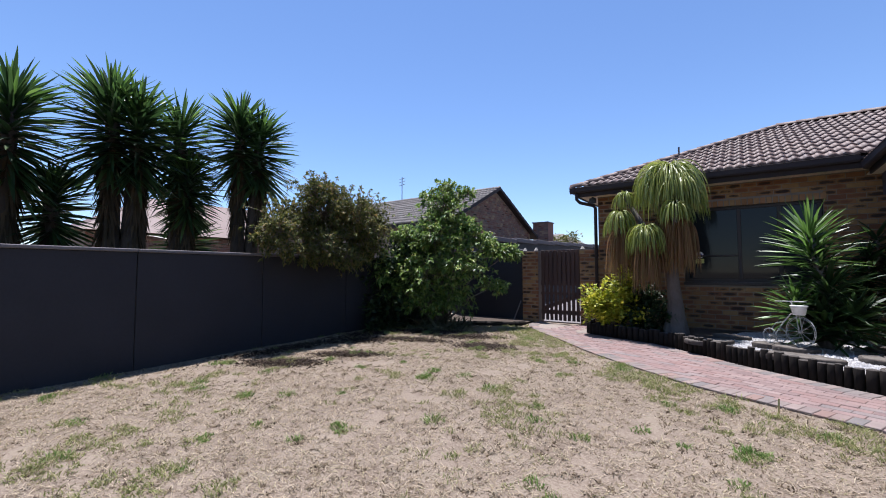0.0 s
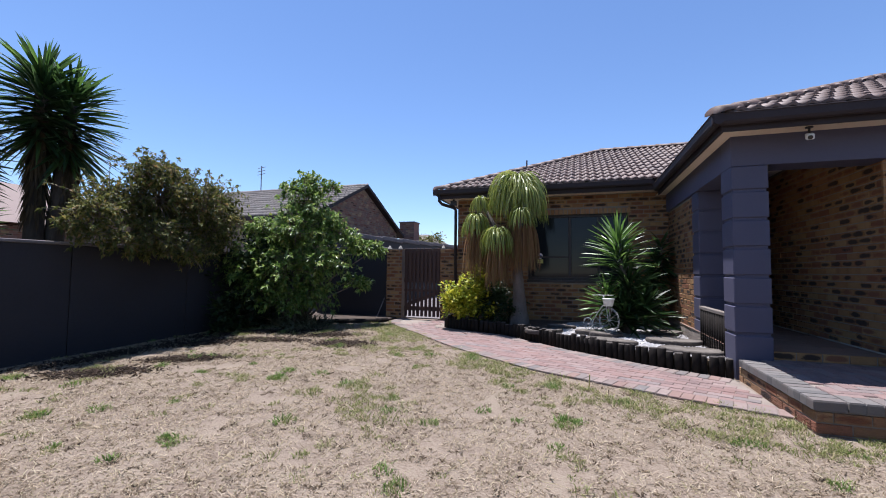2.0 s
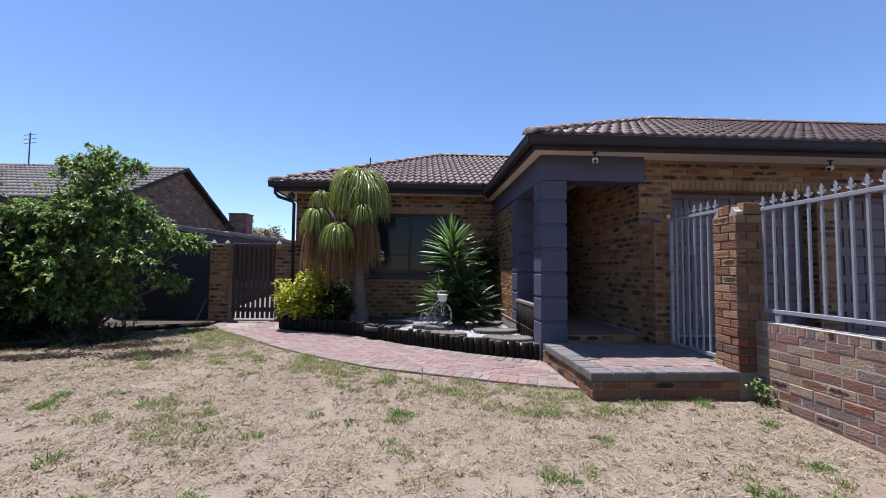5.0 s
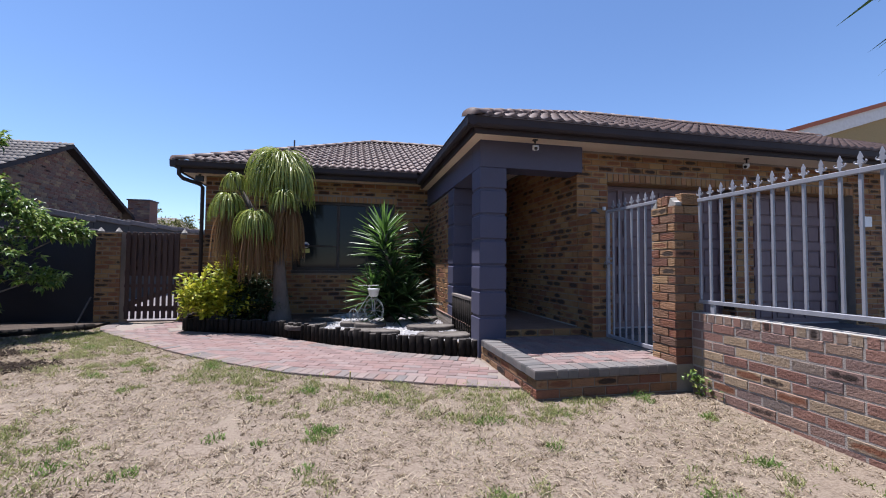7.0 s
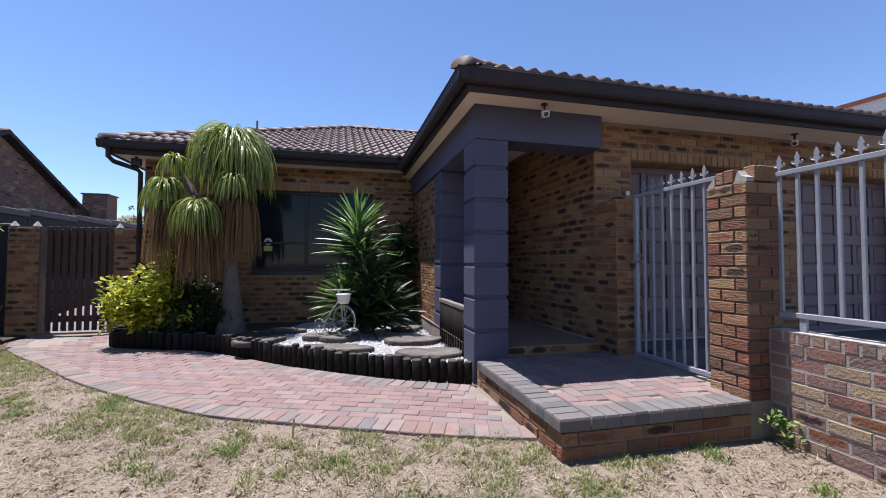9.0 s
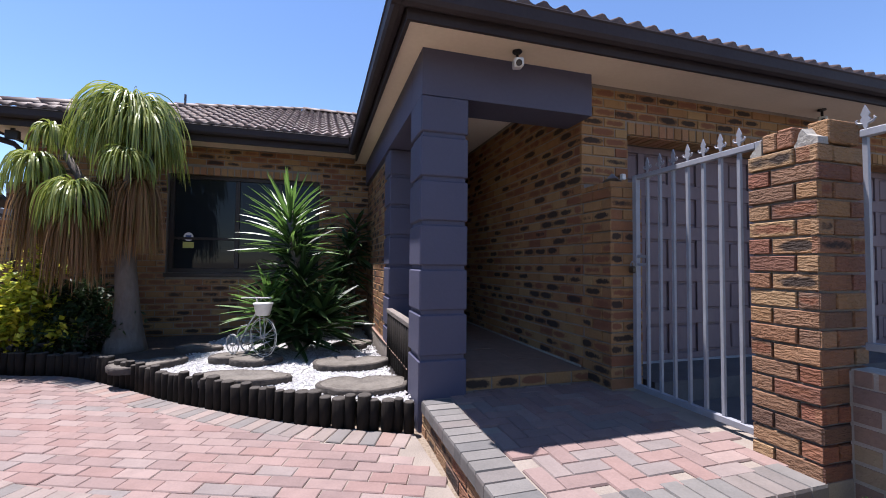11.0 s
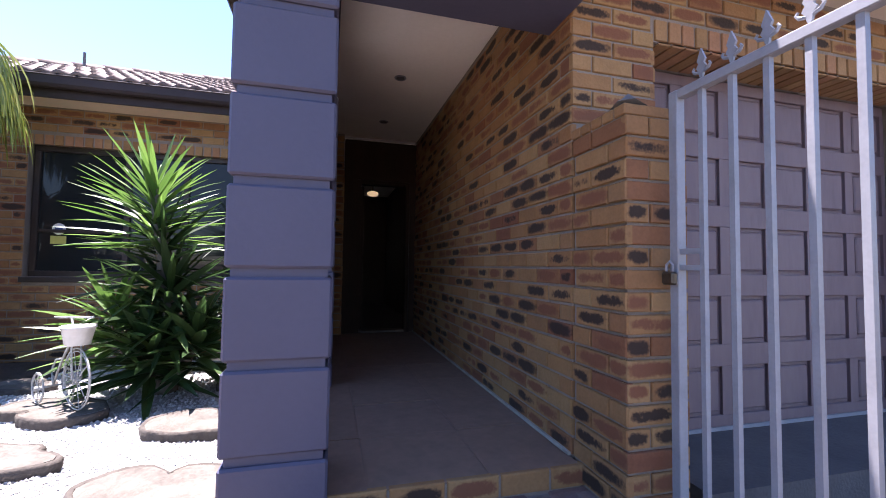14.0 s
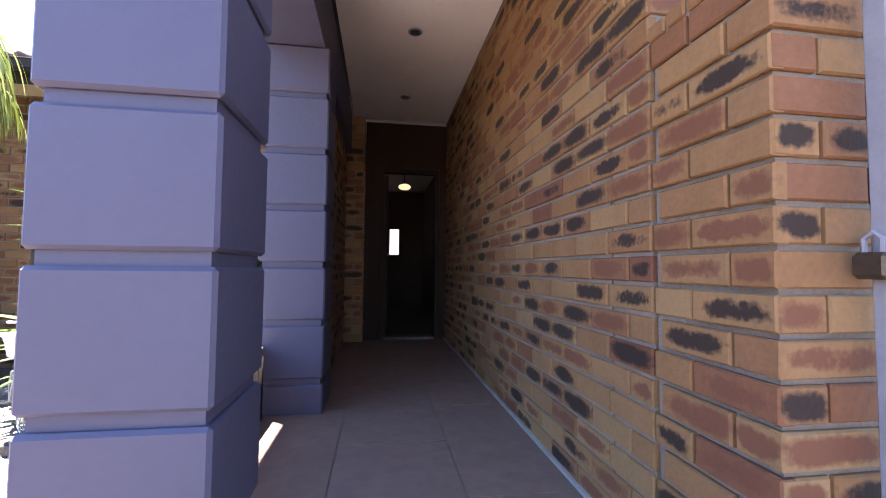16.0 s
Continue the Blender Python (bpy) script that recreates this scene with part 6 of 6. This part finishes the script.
def tufts(name, xs, ys, blades_each, radius, h, material, label, spread, wide):
    """Clumps of blades, tallest in their middle."""
    n = len(xs)
    size = rg.uniform(0.5, 1.5, n)
    ang, far = rg.uniform(0, 6.283, (n, blades_each)), np.sqrt(rg.uniform(0, 1, (n, blades_each)))
    tx = (xs[:, None] + np.cos(ang) * far * radius * size[:, None]).ravel()
    ty = (ys[:, None] + np.sin(ang) * far * radius * size[:, None]).ravel()
    hh = (h * size[:, None] * (1.15 - 0.75 * far)).ravel()
    return grass(name, tx, ty, hh, material, label, spread, wide)


def field(xs, ys, scale, seed):
    return np.array([noise.noise((a * scale, b * scale, seed)) + 0.5 * noise.noise((a * scale * 2.7, b * scale * 2.7, seed + 5)) for a, b in zip(xs, ys)])


sx, sy, sg = lawn_x[::9], lawn_y[::9], gap[::9]
patch, speck = field(sx, sy, 0.9, 31), field(sx, sy, 3.2, 12)
share = 0.10 + 0.34 * np.clip(1.1 - sg / 1.3, 0, 1) + 0.14 * np.clip((sy - 4.5) / 2, 0, 1) + 0.10 * ((sx < -1.0) & (sy < 3.6))
pick = (0.62 * patch + 0.8 * speck > 0.50 - 1.25 * share) & (rg.uniform(0, 1, len(sx)) < 0.30 + 0.6 * share)
tufts("green_grass", sx[pick], sy[pick], 30, 0.060, 0.040, M_GREEN, "scattered tufts of green grass", 0.9, 0.0036)
lush = (speck > 0.50) & (rg.uniform(0, 1, len(sx)) < 0.16)
tufts("lush_grass", sx[lush], sy[lush], 60, 0.075, 0.052, M_LUSH, "few taller fresh green grass tufts", 0.8, 0.004)
pale = rg.choice(len(lawn_x), 5200, replace=False)
tufts("straw_tufts", lawn_x[pale], lawn_y[pale], 15, 0.036, 0.026, M_STRAW, "small raised tufts of pale straw", 1.5, 0.0042)
worn = rg.choice(len(lawn_x), 2400, replace=False)
tufts("withered_grass", lawn_x[worn], lawn_y[worn], 14, 0.026, 0.022, M_WITHER, "small withered brown grass tufts and crumbs", 1.6, 0.005)
fallen = rg.choice(len(lawn_x), 900, replace=False)
grass("straw_stalks", lawn_x[fallen], lawn_y[fallen], 0.02, M_STRAW, "long fallen straw stalks", 6.0, 0.0035)
# dark leaf litter near the trees
lx, ly = [], []
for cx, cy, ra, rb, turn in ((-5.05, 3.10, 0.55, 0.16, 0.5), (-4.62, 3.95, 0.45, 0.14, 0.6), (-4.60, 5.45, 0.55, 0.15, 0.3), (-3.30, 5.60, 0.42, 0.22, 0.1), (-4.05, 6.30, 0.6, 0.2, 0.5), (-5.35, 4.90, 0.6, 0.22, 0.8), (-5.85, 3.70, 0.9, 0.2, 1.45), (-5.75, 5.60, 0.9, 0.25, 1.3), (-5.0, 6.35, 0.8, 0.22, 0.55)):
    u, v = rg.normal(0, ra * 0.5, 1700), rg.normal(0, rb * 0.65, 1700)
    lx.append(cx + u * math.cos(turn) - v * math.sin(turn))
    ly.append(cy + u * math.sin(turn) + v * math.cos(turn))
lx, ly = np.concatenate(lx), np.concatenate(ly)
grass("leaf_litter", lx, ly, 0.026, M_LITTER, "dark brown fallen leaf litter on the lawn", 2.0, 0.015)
weed = shrub("weed", "small scrawny green weed at the foot of the wall", "weed", (3.52, 3.5, 0.06), [(0, 0, 0.12, 0.07, 0.07, 0.10), (0, -0.08, 0.1, 0.05, 0.05, 0.07)], 90, 0.03, M_LEAF, 0.004, seed=17)

# ---- bricks, pavers and floor tiles ----
brick_face(facade, (3.37, 5.34), (1, 0), (0, -1), 8.1, 0.28, 2.86, holes=[(0.47, 2.62, 0, 2.578), (2.95, 4.95, 0, 2.578), (0.0, 0.27, 0, 1.95)], material=M_BRICK, joined=M_BRICK_J, near=(0, 2.6),
           soldier=[(0.47, 2.62, 2.465), (2.95, 4.95, 2.465)], seed=1)
brick_face(corridor_wall, (3.37, 5.345), (0, 1), (-1, 0), 3.70, FLOOR, 2.95, material=M_BRICK, joined=M_BRICK_J, near=(0, 2.35), seed=2)
brick_face(facade, (3.852, 5.345), (0, 1), (1, 0), 0.235, 0.45, 2.45, material=M_BRICK, joined=M_BRICK_J, seed=22)
brick_face(facade, (5.978, 5.345), (0, 1), (-1, 0), 0.235, 0.45, 2.45, material=M_BRICK, joined=M_BRICK_J, seed=23)
brick_face(pier, (3.37, 4.975), (0, 1), (-1, 0), 0.363, FLOOR - 0.0855, 1.909, material=M_BRICK, near=(0, 1), seed=3, start=1)
brick_face(pier, (3.37, 4.975), (1, 0), (0, -1), 0.29, FLOOR - 0.0855, 1.909, material=M_BRICK, near=(0, 1), seed=4)
brick_face(pier, (3.66, 4.975), (0, 1), (1, 0), 0.363, 0.2, 1.94, material=M_BRICK, joined=M_BRICK_J, seed=24, start=1)
brick_face(post, (3.41, 3.955), (0, -1), (-1, 0), 0.32, 0.08, 1.88, material=M_RUSTIC, near=(0, 1), seed=5)
brick_face(post, (3.41, 3.635), (1, 0), (0, -1), 0.32, 0.08, 1.88, material=M_RUSTIC, near=(0, 1), seed=6, start=1)
brick_face(low, (3.59, 3.63), (0, -1), (-1, 0), 6.8, 0.0, 0.77, material=M_OLD, joined=M_OLD_J, near=(0, 3.2), seed=7)
for i in range(78):
    ob = new("coping_brick", BRICK_MESHES[M_OLD.name, 0.03])
    ob.parent = low
    c = (3.59, 3.585 - i * 0.0865, 0.805)
    ob.matrix_basis = Matrix(((0, 0, -1, c[0]), (0, -0.96, 0, c[1]), (0.32, 0, 0, c[2]), (0, 0, 0, 1)))
part("coping_top", boxes((3.592, 3.73, -3.2, 3.628, 0.833, 0.842)), M_CEMENT, low)
brick_face(far_wall, (-2.38, 8.95), (1, 0), (0, -1), 4.82, 0.12, 2.94, holes=[(1.60, 3.63, 1.09, 2.655)], material=M_BRICK, joined=M_BRICK_J, near=(1.0, 1.6), soldier=[(1.55, 3.68, 2.545)], seed=8)
brick_face(far_wall, (2.45, 8.95), (0, 1), (1, 0), 0.1, FLOOR, 2.5, material=M_BRICK, joined=M_BRICK_J, seed=25)
brick_face(side_wall, (1.98, 8.94), (0, -1), (-1, 0), 1.86, 0.28, 2.52, material=M_BRICK, joined=M_BRICK_J, seed=41)
brick_face(side_wall, (2.25, 7.07), (0, 1), (1, 0), 1.86, FLOOR, 2.52, material=M_BRICK, joined=M_BRICK_J, seed=42)
for nm, x0, x1 in (("gate_pillar", -4.28, -3.87), ("gate_pillar", -2.87, -2.40)):
    gp = thing(nm, "brick gate pillar with cement cap smears beside the timber gate", "pillar", "timber gate pillars")
    part("core", boxes((x0 + 0.01, x1 - 0.01, 9.16, 9.5, 0, 1.85)), M_MORTAR, gp)
    brick_face(gp, (x0, 9.15), (1, 0), (0, -1), x1 - x0, 0.12, 1.86, material=M_BRICK, near=(0, 1), seed=int(x0 * 50))
    for k in (0.06, x1 - x0 - 0.06):
        bm = bmesh.new()
        tube(bm, [(x0 + k, 9.2, 1.855), (x0 + k, 9.2, 1.93)], [0.06, 0.01], 6)
        part("cap_mortar", bm, M_CEMENT, gp, "pale smeared cement")

# undersides of the garage lintels
for x0, x1 in ((3.87, 5.96), (6.35, 8.29)):
    under = []
    for k in range(int((x1 - x0) / 0.0855)):
        under.append(np.array([[0, 1, 0, x0 + (k + 0.5) * 0.0855], [1, 0, 0, 5.46], [0, 0, -1, 2.452], [0, 0, 0, 1.0]]))
    joined_pieces("lintel_course", under, 0.22, BRICK_H, 0.02, M_SOLDIER, facade)

# platform: brick risers, grey soldier edge, red pavers
brick_face(deck, (1.965, 5.19), (0, -1), (-1, 0), 1.57, 0.02, 0.277, material=M_RUSTIC, near=(0, 2), seed=13)
brick_face(deck, (1.965, 3.62), (1, 0), (0, -1), 1.44, 0.02, 0.277, material=M_RUSTIC, near=(0, 2), seed=14, start=1)
paver = brick_mesh("paver", 0.2072, 0.1002, 0.075, M_GREY)
red = brick_mesh("paver", 0.2072, 0.1002, 0.05, M_PAVER)
rp = random.Random(3)


def lay(parent, me, x, y, z, a, sx=1.0, name="paver"):
    ob = new(name, me)
    ob.parent = parent
    ob.matrix_basis = Matrix.Translation((x, y, z + rp.uniform(-0.003, 0.002))) @ Matrix.Rotation(a + rp.uniform(-0.01, 0.01), 4, "Z") @ Matrix.Diagonal((sx, 1, 1, 1))


y = 3.66
while y < 5.16:
    lay(deck, paver, 1.952 + 0.1025, y + 0.002, DECK, 0)
    y += 0.1025
x = 2.215
while x < 3.38:
    lay(deck, paver, x, 3.61 + 0.1025, DECK, math.pi / 2)
    x += 0.1025
for i in range(0, 12):
    for j in range(0, 15):
        x, y = 2.17 + 0.052 + i * 0.104, 3.83 + j * 0.104
        k = (i - j) % 4
        if k == 0 and x < 3.44:
            lay(deck, red, x + 0.052, y, DECK, 0)
        elif k == 3 and y < 5.2:
            lay(deck, red, x, y + 0.052, DECK, math.pi / 2)
x = 2.36
while x < 3.36:
    ob = new("step_brick", BRICK_MESHES[M_BRICK.name, 0.03])
    ob.parent = passage
    ob.matrix_basis = Matrix(((1, 0, 0, x + 0.05), (0, 0, -1, 5.262), (0, 1.2, 0, 0.408), (0, 0, 0, 1)))
    x += 0.231
part("step_edge", boxes((2.305, 3.366, 5.27, 5.31, 0.30, 0.443)), M_MORTAR, passage)
tile = brick_mesh("floor_tile", 0.4985, 0.4985, 0.006, M_FLOORTILE)
for i in range(3):
    for j in range(8):
        x, y = 2.20 + i * 0.5, 5.52 + j * 0.5
        if x + 0.246 > 3.37:
            sx = (3.366 - (x - 0.246)) / 0.492
            if sx < 0.1:
                continue
            lay(passage, tile, x - 0.246 + 0.246 * sx, y, FLOOR, 0, sx, "floor_tile")
        else:
            lay(passage, tile, x, y, FLOOR, 0, 1, "floor_tile")
part("skirting", boxes((3.355, 3.369, 5.35, 9.03, FLOOR + 0.003, FLOOR + 0.018)), M_CEMENT, corridor_wall, "thin pale mortar line")

# garden path
pathway = tagged(new("garden_path"), "curved red brick paver path with grey soldier edges", "path", kind="structure")
V, F = [], []
K = 50
Lo, Le = length(OUTER), length(EDGE)
for k in range(K + 1):
    a, _ = along(OUTER, min(Lo * k / K, Lo - 1e-4))
    b, _ = along(EDGE, min(Le * k / K, Le - 1e-4))
    for w in range(7):
        q = a.lerp(b, w / 6)
        V.append((q.x, q.y, ground_z(q.x, q.y) + 0.015))
for k in range(K):
    for w in range(6):
        i = k * 7 + w
        F.append((i, i + 1, i + 8, i + 7))
sheet("bedding", V, F, M_MORTAR, pathway)


def edge_gap(x, y, line):
    best, ok = 9, 1
    for a, b in zip(line, line[1:]):
        t = max(0, min(1, ((x - a.x) * (b.x - a.x) + (y - a.y) * (b.y - a.y)) / (b - a).length_squared))
        d = math.hypot(x - a.x - (b.x - a.x) * t, y - a.y - (b.y - a.y) * t)
        if d < best:
            best, ok = d, 1 if (b.x - a.x) * (y - a.y) - (b.y - a.y) * (x - a.x) > 0 else -1
    return best * ok


flat_red = brick_mesh("paver", 0.2072, 0.1002, 0.03, M_PAVER)
flat_grey = brick_mesh("paver", 0.2072, 0.1002, 0.03, M_EDGE)
rest = []
spots = []
s = 0.05
while s < Lo - 0.05:
    p, d = along(OUTER, s)
    nrm = Vector((d.y, -d.x, 0))
    q = p + nrm * 0.105
    spots.append((q.x, q.y, math.atan2(nrm.y, nrm.x), True))
    s += 0.104
s = 0.05
while s < Le - 0.6:
    p, d = along(EDGE, s)
    nrm = Vector((-d.y, d.x, 0))
    q = p + nrm * 0.15
    spots.append((q.x, q.y, math.atan2(nrm.y, nrm.x), True))
    s += 0.104
way = radians(-21.0)
ux, uy = math.cos(way), math.sin(way)
for row in range(-4, 50):
    for k in range(-30, 12):
        a, b = (k + 0.5 * (row % 2)) * 0.2100, row * 0.1025
        x, y = 1.95 + a * ux - b * uy, 3.95 + a * uy + b * ux
        if x > 1.84 or y > 9.2 or edge_gap(x, y, OUTER) > -0.175 or edge_gap(x, y, EDGE) < 0.215:
            continue
        spots.append((x, y, way, False))
spots.sort(key=lambda t: (t[0] - 0.6) ** 2 + (t[1] - 4.6) ** 2)
for i, (x, y, a, edge) in enumerate(spots):
    z = ground_z(x, y) + (0.024 if edge else 0.021)
    if edge or i < 330:
        lay(pathway, flat_grey if edge else flat_red, x, y, z, a)
    else:
        m = Matrix.Translation((x, y, z + rp.uniform(-0.003, 0.002))) @ Matrix.Rotation(a + rp.uniform(-0.01, 0.01), 4, "Z")
        rest.append(np.array(m))
joined_pieces("paver_field", rest, 0.205, 0.098, 0.03, M_PAVER_J, pathway)
